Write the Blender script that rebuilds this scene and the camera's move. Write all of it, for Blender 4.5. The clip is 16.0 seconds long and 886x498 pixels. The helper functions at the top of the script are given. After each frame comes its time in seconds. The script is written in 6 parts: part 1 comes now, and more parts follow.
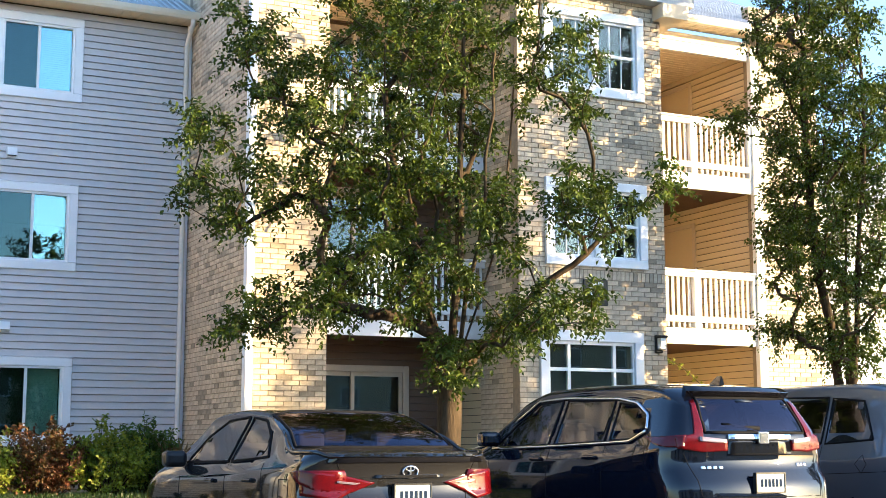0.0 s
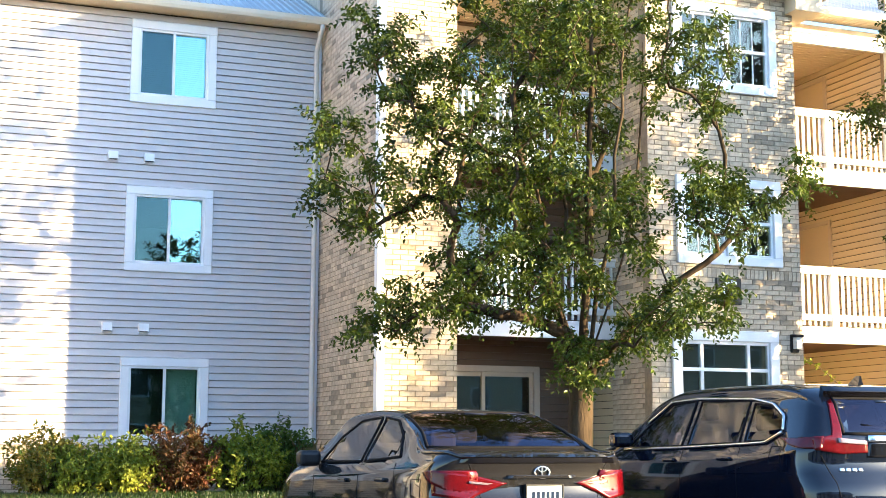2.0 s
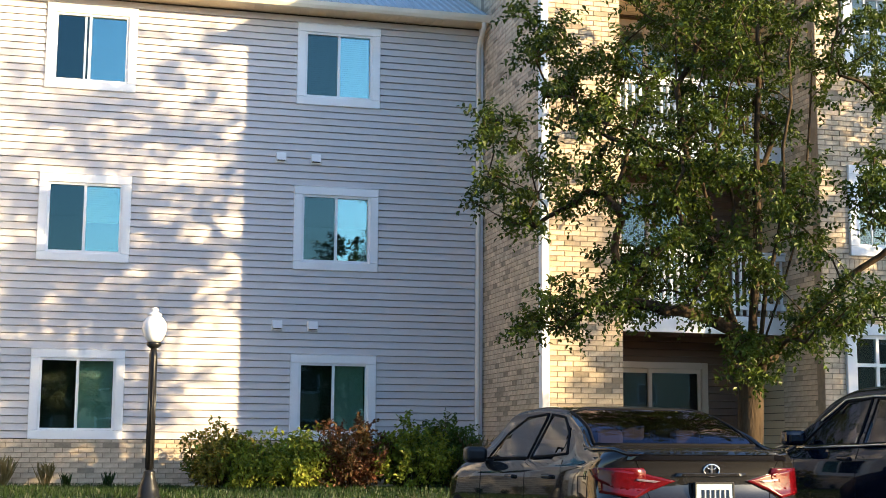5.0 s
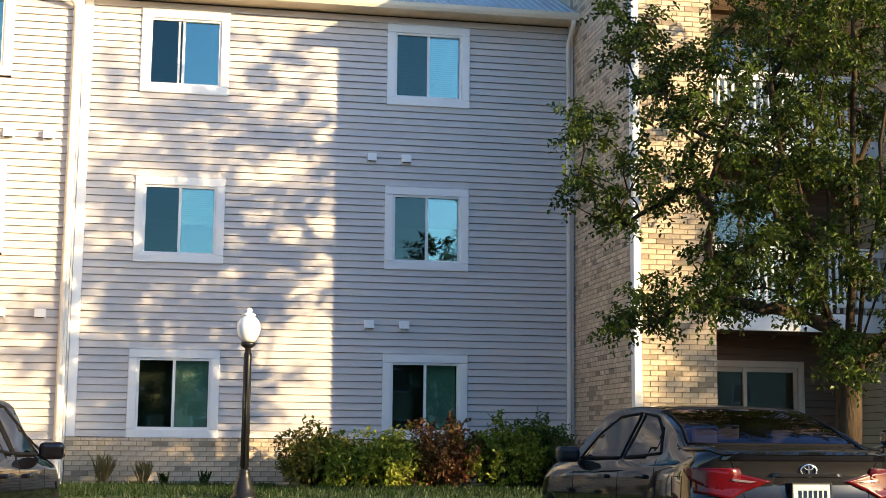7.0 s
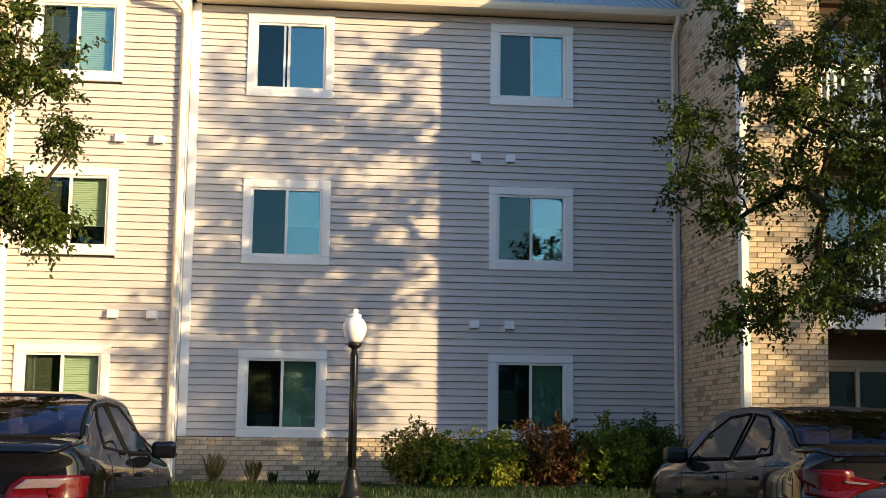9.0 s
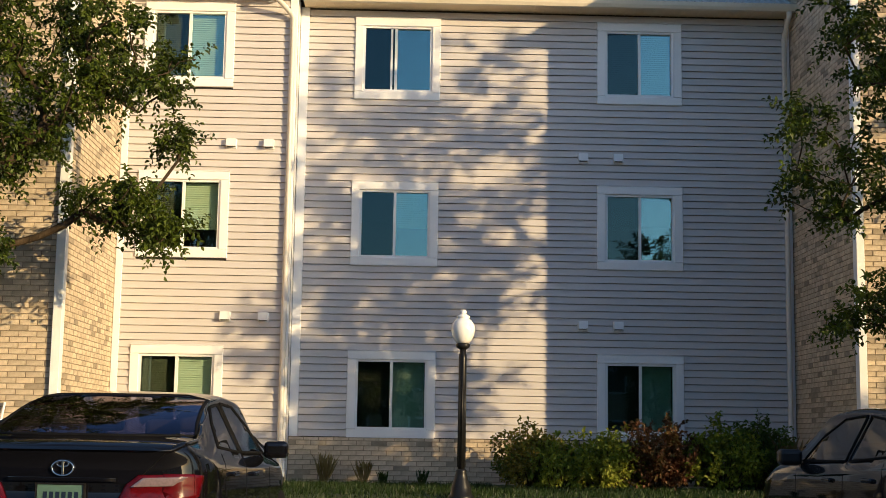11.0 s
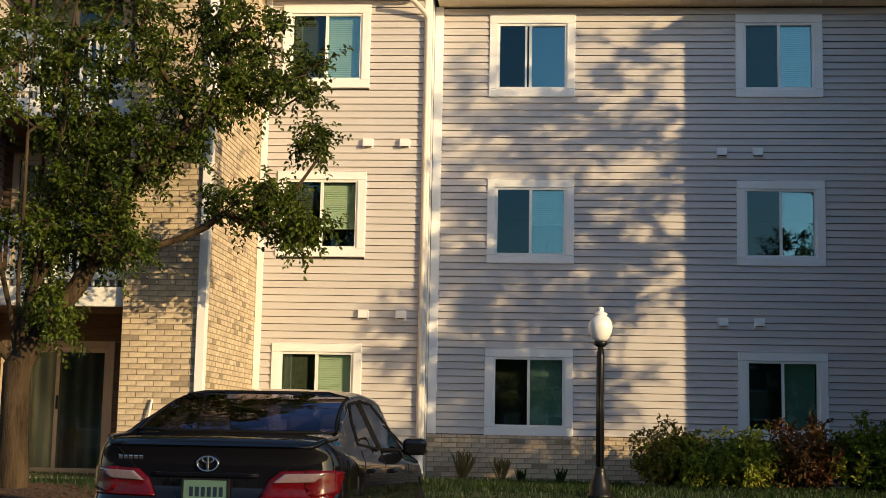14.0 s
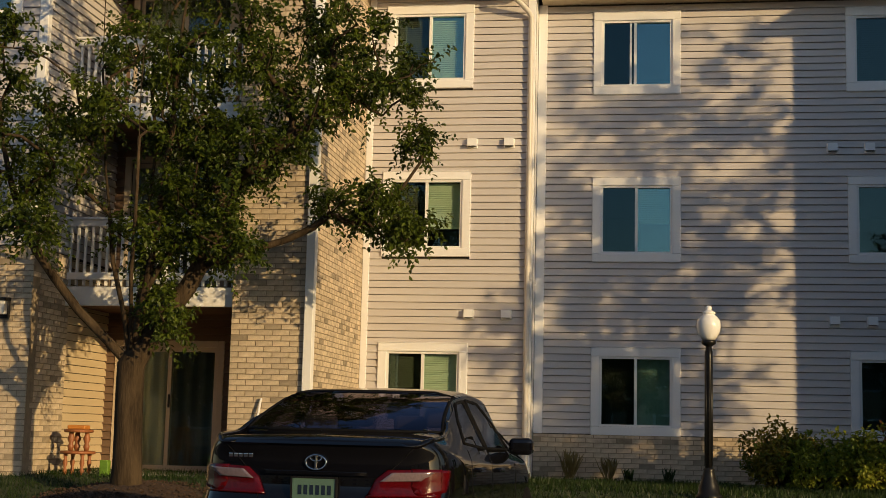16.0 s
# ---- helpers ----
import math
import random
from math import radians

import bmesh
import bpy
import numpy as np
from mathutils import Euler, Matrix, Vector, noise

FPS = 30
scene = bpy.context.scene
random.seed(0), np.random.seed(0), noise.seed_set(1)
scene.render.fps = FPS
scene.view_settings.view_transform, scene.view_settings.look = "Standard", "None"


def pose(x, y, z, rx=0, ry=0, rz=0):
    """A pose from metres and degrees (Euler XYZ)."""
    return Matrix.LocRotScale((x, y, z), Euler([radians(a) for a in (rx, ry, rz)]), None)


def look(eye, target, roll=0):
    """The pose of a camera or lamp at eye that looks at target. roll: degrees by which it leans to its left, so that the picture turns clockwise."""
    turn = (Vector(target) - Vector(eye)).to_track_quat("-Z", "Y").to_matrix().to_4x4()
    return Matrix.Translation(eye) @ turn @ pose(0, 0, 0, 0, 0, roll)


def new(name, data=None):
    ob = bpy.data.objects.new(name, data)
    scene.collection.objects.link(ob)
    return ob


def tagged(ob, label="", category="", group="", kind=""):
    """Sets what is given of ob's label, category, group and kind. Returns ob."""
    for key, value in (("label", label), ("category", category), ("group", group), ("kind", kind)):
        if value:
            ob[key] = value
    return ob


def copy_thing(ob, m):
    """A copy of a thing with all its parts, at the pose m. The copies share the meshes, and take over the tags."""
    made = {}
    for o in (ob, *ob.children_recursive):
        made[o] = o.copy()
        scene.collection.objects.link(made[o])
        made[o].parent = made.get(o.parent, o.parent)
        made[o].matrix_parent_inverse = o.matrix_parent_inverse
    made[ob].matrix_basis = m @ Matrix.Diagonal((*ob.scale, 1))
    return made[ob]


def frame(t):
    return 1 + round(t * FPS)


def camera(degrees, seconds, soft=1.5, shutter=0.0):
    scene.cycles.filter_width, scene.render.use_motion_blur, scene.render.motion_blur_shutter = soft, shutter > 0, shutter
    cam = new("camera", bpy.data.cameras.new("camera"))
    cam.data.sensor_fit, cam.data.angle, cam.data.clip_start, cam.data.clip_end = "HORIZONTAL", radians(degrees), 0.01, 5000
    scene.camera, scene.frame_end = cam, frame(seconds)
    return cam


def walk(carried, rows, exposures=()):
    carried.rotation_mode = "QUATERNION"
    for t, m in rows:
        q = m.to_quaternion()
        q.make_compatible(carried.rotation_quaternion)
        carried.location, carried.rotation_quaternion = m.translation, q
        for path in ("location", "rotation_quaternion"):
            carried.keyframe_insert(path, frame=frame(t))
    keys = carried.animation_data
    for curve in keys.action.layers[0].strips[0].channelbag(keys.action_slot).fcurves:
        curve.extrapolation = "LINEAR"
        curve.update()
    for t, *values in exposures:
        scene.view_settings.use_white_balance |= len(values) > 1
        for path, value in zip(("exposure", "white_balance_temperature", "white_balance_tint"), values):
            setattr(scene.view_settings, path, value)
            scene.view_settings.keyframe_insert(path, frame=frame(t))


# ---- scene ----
cam = camera(35.72, 16.0, soft=0.75)
EYE = (0.0, 0.0, 1.12)
# seconds, yaw, pitch, roll in degrees: the camera pans where it stands
PAN = [
    (0.0, -26.458, 8.128, -0.076),
    (0.5, -25.132, 8.133, -0.045),
    (1.0, -23.855, 8.141, -0.003),
    (1.5, -22.424, 8.141, 0.073),
    (2.0, -21.016, 8.140, 0.126),
    (2.5, -19.660, 8.137, 0.186),
    (3.0, -18.496, 8.090, 0.244),
    (3.5, -17.346, 8.073, 0.309),
    (4.0, -16.124, 8.041, 0.354),
    (6.5, -11.410, 7.914, 0.498),
    (7.0, -10.309, 7.909, 0.527),
    (7.5, -9.199, 7.881, 0.590),
    (8.0, -8.072, 7.870, 0.618),
    (8.5, -6.935, 7.869, 0.681),
    (9.0, -5.911, 7.871, 0.691),
    (11.5, -0.307, 7.825, 0.963),
    (12.0, 0.668, 7.800, 0.992),
    (12.5, 1.565, 7.788, 1.023),
    (13.0, 2.418, 7.767, 1.077),
    (13.5, 3.304, 7.699, 1.079),
    (14.0, 4.338, 7.649, 1.145),
    (14.5, 5.380, 7.604, 1.203),
    (15.0, 6.491, 7.581, 1.258),
    (15.5, 7.666, 7.558, 1.284),
    (16.0, 8.747, 7.531, 1.358)
]
walk(cam, [(t, pose(*EYE, 90 + p, 0, yw) @ pose(0, 0, 0, 0, 0, rl)) for t, yw, p, rl in PAN],
     exposures=[(0.0, 2.56, 5120, 10), (0.5, 2.80, 5120, 10), (1.0, 3.05, 5120, 10), (2.0, 2.96, 5120, 10), (2.5, 2.62, 5140, 10), (3.0, 2.42, 5140, 10), (4.0, 2.16, 5140, 10), (7.0, 1.65, 5140, 10), (9.0, 1.07, 5290, 10), (11.5, 0.62, 5270, 10), (12.5, 0.65, 5270, 10), (14.0, 0.42, 5340, 10), (16.0, -0.13, 5640, 10)])

# ---- light ----
SUN_EL, SUN_AZ = radians(12.0), radians(51.5)   # azimuth from the street side towards +x
world = bpy.data.worlds.new("sky")
scene.world = world
world.use_nodes = True
nt = world.node_tree
sky = nt.nodes.new("ShaderNodeTexSky")
sky.sky_type = "NISHITA"
sky.sun_disc = False
sky.sun_elevation = SUN_EL
sky.sun_rotation = radians(180) - SUN_AZ
nt.links.new(sky.outputs["Color"], nt.nodes["Background"].inputs["Color"])
nt.nodes["Background"].inputs["Strength"].default_value = 0.102
sun_dir = Vector((math.sin(SUN_AZ) * math.cos(SUN_EL), -math.cos(SUN_AZ) * math.cos(SUN_EL), math.sin(SUN_EL)))
sun = new("sun", bpy.data.lights.new("sun", "SUN"))
sun.data.energy, sun.data.angle, sun.data.color = 4.3, radians(0.53), (1.0, 0.65, 0.26)
sun.matrix_world = look(sun_dir * 60, (0, 0, 0))

# ---- materials ----
MATS = {}


def mat(name, col, rough=0.6, metal=0.0, var=0.12, scale=6.0, fine=80.0, bump=0.15, spec=0.5, coat=0.0, col2=None, per_piece=0.0, stretch=(1, 1, 1), trans=0.0, accent=0.0):
    """Painted, stony or metal surface with colour varying at two scales, fine relief and, if asked, from piece to piece."""
    if name in MATS:
        return MATS[name]
    m = bpy.data.materials.new(name)
    m.use_nodes = True
    n, l = m.node_tree.nodes, m.node_tree.links
    b = n["Principled BSDF"]
    b.inputs["Roughness"].default_value = rough
    b.inputs["Metallic"].default_value = metal
    b.inputs["Specular IOR Level"].default_value = spec
    b.inputs["Coat Weight"].default_value = coat
    b.inputs["Coat Roughness"].default_value = 0.03
    b.inputs["Transmission Weight"].default_value = trans
    tc = n.new("ShaderNodeTexCoord")
    mp = n.new("ShaderNodeMapping")
    mp.inputs["Scale"].default_value = stretch
    l.new(tc.outputs["Object"], mp.inputs["Vector"])
    big = n.new("ShaderNodeTexNoise")
    big.inputs["Scale"].default_value = scale
    big.inputs["Detail"].default_value = 4
    sm = n.new("ShaderNodeTexNoise")
    sm.inputs["Scale"].default_value = fine
    sm.inputs["Detail"].default_value = 3
    for q in (big, sm):
        l.new(mp.outputs["Vector"], q.inputs["Vector"])
    add = n.new("ShaderNodeMath")
    add.operation = "MULTIPLY_ADD"
    add.inputs[1].default_value = 0.4
    l.new(sm.outputs["Fac"], add.inputs[0])
    l.new(big.outputs["Fac"], add.inputs[2])
    rng = n.new("ShaderNodeMapRange")
    rng.inputs["From Min"].default_value, rng.inputs["From Max"].default_value = 0.45, 0.95
    l.new(add.outputs[0], rng.inputs["Value"])
    mix = n.new("ShaderNodeMix")
    mix.data_type = "RGBA"
    c1 = [max(0, c * (1 - var)) for c in col]
    c2 = [min(1, c * (1 + var)) for c in col] if col2 is None else col2
    mix.inputs["A"].default_value, mix.inputs["B"].default_value = (*c1, 1), (*c2, 1)
    l.new(rng.outputs[0], mix.inputs["Factor"])
    out = mix.outputs["Result"]
    if per_piece:
        oi, ge = n.new("ShaderNodeObjectInfo"), n.new("ShaderNodeNewGeometry")
        su = n.new("ShaderNodeMath")
        su.operation = "ADD"
        l.new(oi.outputs["Random"], su.inputs[0])
        l.new(ge.outputs["Random Per Island"], su.inputs[1])
        fr = n.new("ShaderNodeMath")
        fr.operation = "FRACT"
        l.new(su.outputs[0], fr.inputs[0])
        hv = n.new("ShaderNodeHueSaturation")
        r2 = n.new("ShaderNodeMapRange")
        r2.inputs["To Min"].default_value, r2.inputs["To Max"].default_value = 1 - per_piece, 1 + per_piece
        l.new(fr.outputs[0], r2.inputs["Value"])
        val = r2.outputs[0]
        if accent:      # some pieces are burnt darker
            for k, (op, v) in enumerate((("MULTIPLY", 7.31), ("FRACT", 0), ("GREATER_THAN", 1 - accent), ("MULTIPLY", -0.42), ("ADD", 1.0))):
                q = n.new("ShaderNodeMath")
                q.operation = op
                q.inputs[1].default_value = v
                l.new(fr.outputs[0] if k == 0 else last, q.inputs[0])
                last = q.outputs[0]
            q = n.new("ShaderNodeMath")
            q.operation = "MULTIPLY"
            l.new(last, q.inputs[0])
            l.new(val, q.inputs[1])
            val = q.outputs[0]
        l.new(val, hv.inputs["Value"])
        l.new(out, hv.inputs["Color"])
        out = hv.outputs["Color"]
    l.new(out, b.inputs["Base Color"])
    if bump:
        bp = n.new("ShaderNodeBump")
        bp.inputs["Strength"].default_value = bump
        bp.inputs["Distance"].default_value = 0.01
        l.new(sm.outputs["Fac"], bp.inputs["Height"])
        l.new(bp.outputs["Normal"], b.inputs["Normal"])
    MATS[name] = m
    return m


def glass(name, tint, gloss, coat=(0.95, 0.97, 1.0), rough=0.01):
    """A clear pane: part mirror, part see-through with a tint; more gloss at a slant."""
    if name in MATS:
        return MATS[name]
    m = bpy.data.materials.new(name)
    m.use_nodes = True
    n, l = m.node_tree.nodes, m.node_tree.links
    n.remove(n["Principled BSDF"])
    tr, gl, mx, fr, ma = (n.new("ShaderNode" + k) for k in ("BsdfTransparent", "BsdfGlossy", "MixShader", "LayerWeight", "Math"))
    tr.inputs["Color"].default_value = (*tint, 1)
    gl.inputs["Roughness"].default_value = rough
    gl.inputs["Color"].default_value = (*coat, 1)
    po = n.new("ShaderNodeMath")
    po.operation = "POWER"
    po.inputs[1].default_value = 5.0
    fr.inputs["Blend"].default_value = 0.5
    l.new(fr.outputs["Facing"], po.inputs[0])
    ma.operation = "MULTIPLY_ADD"
    ma.use_clamp = True
    ma.inputs[1].default_value = 0.95 - gloss
    ma.inputs[2].default_value = 0.05 + gloss
    l.new(po.outputs[0], ma.inputs[0])
    l.new(ma.outputs[0], mx.inputs[0])
    l.new(tr.outputs[0], mx.inputs[1])
    l.new(gl.outputs[0], mx.inputs[2])
    l.new(mx.outputs[0], n["Material Output"].inputs[0])
    MATS[name] = m
    return m


SIDING = mat("vinyl_siding", (0.575, 0.545, 0.535), 0.5, var=0.05, scale=0.8, fine=60, bump=0.08, per_piece=0.03, stretch=(0.3, 1, 1))
SIDING_TAN = mat("tan_siding", (0.58, 0.47, 0.30), 0.55, var=0.06, scale=0.8, fine=60, bump=0.08, per_piece=0.03)
WHITE = mat("white_trim", (0.86, 0.86, 0.87), 0.45, var=0.04, scale=2, fine=40, bump=0.05)
# recess back walls: siding browned and darkened, the recess's shade kept in the colour
SIDING_BROWN_SHADED = mat("brown_shaded_siding", (0.15, 0.095, 0.06), 0.6, var=0.08, scale=0.8, fine=60, bump=0.08, per_piece=0.05)
BRICK = mat("blond_brick", (0.49, 0.40, 0.285), 0.85, var=0.15, scale=9, fine=120, bump=0.5, col2=(0.70, 0.585, 0.425), per_piece=0.12, accent=0.11)
MORTAR = mat("mortar", (0.29, 0.235, 0.165), 0.95, var=0.2, scale=12, fine=150, bump=0.5)
# near-black, so the gloom of the rooms sits in the wall colour
INSIDE = mat("unlit_interior_wall", (0.05, 0.045, 0.04), 0.9, var=0.1, scale=1)
ROOF = mat("roof_metal", (0.42, 0.44, 0.46), 0.5, var=0.12, scale=3, fine=60, bump=0.1, per_piece=0.06)
SOFFIT = mat("soffit_vinyl", (0.72, 0.60, 0.42), 0.5, var=0.05, scale=2)
GUTTER = mat("gutter_metal", (0.72, 0.64, 0.50), 0.4, var=0.06, scale=2, fine=30, bump=0.05)
GRASS_SOIL = mat("lawn_soil", (0.035, 0.05, 0.015), 0.95, var=0.35, scale=4, fine=90, bump=0.6, col2=(0.06, 0.085, 0.02))
MULCH = mat("mulch", (0.06, 0.035, 0.02), 0.95, var=0.4, scale=20, fine=120, bump=1.0)
ASPHALT = mat("asphalt", (0.05, 0.05, 0.052), 0.9, var=0.25, scale=1.5, fine=200, bump=0.5)
CONCRETE = mat("concrete", (0.38, 0.36, 0.33), 0.85, var=0.15, scale=2, fine=120, bump=0.3)
BARK = mat("bark", (0.036, 0.025, 0.016), 0.95, var=0.5, scale=9, fine=50, bump=1.0, stretch=(1, 1, 0.2), col2=(0.085, 0.06, 0.034), spec=0.15)
DARK = mat("dark_metal", (0.012, 0.012, 0.013), 0.35, var=0.2, scale=8, bump=0.05, spec=0.3)
SASH = mat("sash_vinyl", (0.82, 0.82, 0.82), 0.4, var=0.03, scale=4, bump=0.03)
BLIND = mat("blind", (0.60, 0.68, 0.52), 0.6, var=0.05, scale=5, bump=0.0)
PANE = glass("window_glass", (0.74, 0.84, 0.82), 0.16, (0.52, 0.82, 0.90))
CLEARPANE = glass("clear_glass", (0.80, 0.86, 0.82), 0.0, (0.75, 0.92, 1.0))
SCREENED = glass("screened_glass", (0.34, 0.36, 0.34), 0.05, (0.34, 0.56, 0.62))


# ---- building blocks ----
def bm_new():
    return bmesh.new()


def box(bm, x0, x1, y0, y1, z0, z1):
    """A box; returns its vertices."""
    vs = [bm.verts.new(p) for p in ((x0, y0, z0), (x1, y0, z0), (x1, y1, z0), (x0, y1, z0), (x0, y0, z1), (x1, y0, z1), (x1, y1, z1), (x0, y1, z1))]
    for f in ((3, 2, 1, 0), (4, 5, 6, 7), (0, 1, 5, 4), (1, 2, 6, 5), (2, 3, 7, 6), (3, 0, 4, 7)):
        bm.faces.new([vs[k] for k in f])
    return vs


def rounded_box(bm, x0, x1, y0, y1, z0, z1, r=0.01, seg=2):
    b2 = bmesh.new()
    box(b2, x0, x1, y0, y1, z0, z1)
    bmesh.ops.bevel(b2, geom=b2.edges[:], offset=r, segments=seg, affect="EDGES", profile=0.5)
    join(bm, b2)


def join(bm, other, m=None):
    """Adds the faces of another bmesh, which it frees."""
    vs = {v: bm.verts.new(m @ v.co if m else v.co) for v in other.verts}
    for f in other.faces:
        nf = bm.faces.new([vs[v] for v in f.verts])
        nf.smooth = f.smooth
    other.free()


def tube(bm, pts, radii, sides=8, cap=True):
    """A round bar through points with a radius at each."""
    rings = []
    prev = None
    for i, p in enumerate(pts):
        p = Vector(p)
        d = (Vector(pts[min(i + 1, len(pts) - 1)]) - Vector(pts[max(i - 1, 0)])).normalized()
        if prev is None:
            a = d.orthogonal().normalized()
        else:
            a = (prev - d * prev.dot(d)).normalized()
        prev = a
        b = d.cross(a)
        rings.append([bm.verts.new(p + (a * math.cos(2 * math.pi * k / sides) + b * math.sin(2 * math.pi * k / sides)) * radii[i]) for k in range(sides)])
    for q, w in zip(rings, rings[1:]):
        for k in range(sides):
            f = bm.faces.new((q[k], q[(k + 1) % sides], w[(k + 1) % sides], w[k]))
            f.smooth = True
    if cap:
        bm.faces.new(rings[0][::-1])
        bm.faces.new(rings[-1])


def lathe(bm, prof, cx=0, cy=0, sides=24):
    """Turned shape about a vertical axis from (radius, z) pairs."""
    rings = [[bm.verts.new((cx + r * math.cos(2 * math.pi * k / sides), cy + r * math.sin(2 * math.pi * k / sides), z)) for k in range(sides)] for r, z in prof]
    for q, w in zip(rings, rings[1:]):
        for k in range(sides):
            f = bm.faces.new((q[k], q[(k + 1) % sides], w[(k + 1) % sides], w[k]))
            f.smooth = True
    bm.faces.new(rings[0][::-1])
    bm.faces.new(rings[-1])


def mesh_of(name, bm, material):
    me = bpy.data.meshes.new(name)
    bmesh.ops.recalc_face_normals(bm, faces=bm.faces[:])
    bm.to_mesh(me)
    bm.free()
    me.materials.append(material)
    return me


def part(name, bm, material, parent=None, label=""):
    """One mesh object under a thing or a part."""
    me = bm if isinstance(bm, bpy.types.Mesh) else mesh_of(name, bm, material)
    ob = new(name, me)
    if parent is not None:
        ob.parent = parent
    if label:
        tagged(ob, label)
    return ob


def thing(name, label, category, loc=(0, 0, 0), rz=0, group="", kind=""):
    e = new(name)
    e.matrix_basis = pose(*loc, 0, 0, rz)
    e.empty_display_size = 0.2
    return tagged(e, label, category, group, kind)


def solid(name, bm, material, label, category, group="", kind="structure"):
    return tagged(part(name, bm, material), label, category, group, kind)


# ---- ground ----
def lawn_height(x, y):
    """The lawn rises from the pavement to a level strip along the house."""
    k = min(1, max(0, (y - 15.45) / 2.0))
    k = k * k * (3 - 2 * k)
    h = 0.17 + 0.24 * k
    for tx, ty in ((7.9, 15.75), (-6.15, 15.75)):
        d = math.hypot(x - tx, y - ty)
        h += 0.20 * math.exp(-(d / 0.75) ** 2)
    return h + 0.012 * noise.noise((x * 1.3, y * 1.3, 0))


def ground_sheet():
    bm = bm_new()
    xs = [-400, -120, -40] + [-16 + 0.35 * i for i in range(115)] + [40, 120, 400]
    ys = [15.45 + 0.22 * i for i in range(33)] + [26, 40, 120, 900]
    grid = [[bm.verts.new((x, y, lawn_height(x, y) if y < 30 else 0.41)) for y in ys] for x in xs]
    for a, b in zip(grid, grid[1:]):
        for k in range(len(ys) - 1):
            f = bm.faces.new((a[k], b[k], b[k + 1], a[k + 1]))
            f.smooth = True
    # the parking lot, kerb and pavement go on from its edge
    edge = [c[0] for c in grid]
    rows = [(15.44, 0.165), (14.45, 0.15), (14.42, 0.0), (-300, 0.0)]
    last = edge
    for y, z in rows:
        cur = [bm.verts.new((x, y, z - 0.006)) for x in xs]
        for k in range(len(xs) - 1):
            bm.faces.new((last[k + 1], last[k], cur[k], cur[k + 1]))
        last = cur
    return bm


solid("ground", ground_sheet(), GRASS_SOIL, "green lawn rising gently to the apartment house", "lawn")
bm = bm_new()
box(bm, -300, 300, -280, 14.41, -0.3, 0.0)
solid("parking_lot", bm, ASPHALT, "dark grey asphalt parking lot", "parking lot")
pave = thing("pavement", "pale concrete walk between kerb and lawn", "pavement", kind="structure")
for i in range(36):
    bm = bm_new()
    rounded_box(bm, -28 + i * 1.52, -28 + i * 1.52 + 1.505, 14.58, 15.5, 0.02, 0.165, 0.012, 1)
    part("slab", bm, CONCRETE, pave)
bm = bm_new()
rounded_box(bm, -300, 300, 14.41, 14.572, -0.05, 0.155, 0.03, 2)
solid("kerb", bm, CONCRETE, "pale concrete kerb along the parking lot", "kerb")

# ---- house walls ----
COURSE, LONG = 0.0762, 0.238      # brick course and length with joints
LAP = 0.1142                      # exposed height of a siding board
GZ = 0.40                         # level of the ground at the house
TOP = 8.20


def cut_spans(a, b, holes):
    """The parts of a..b left by holes."""
    spans = [(a, b)]
    for h0, h1 in holes:
        spans = [q for s, e in spans for q in ((s, min(e, h0)), (max(s, h1), e)) if q[1] - q[0] > 0.012]
    return spans


BRICK_MESH = {}


def brick_mesh(w, h, d):
    key = (round(w, 2), round(h, 3), round(d, 3))
    if key not in BRICK_MESH:
        b = bmesh.new()
        box(b, -key[0] / 2 , key[0] / 2, -d, 0.02, -h / 2, h / 2)
        for v in b.verts:      # slightly eased front edges
            if v.co.y < 0:
                v.co.x *= 1 - 0.006 / max(key[0], 0.05)
                v.co.z *= 0.95
        BRICK_MESH[key] = mesh_of("brick", b, BRICK)
    return BRICK_MESH[key]


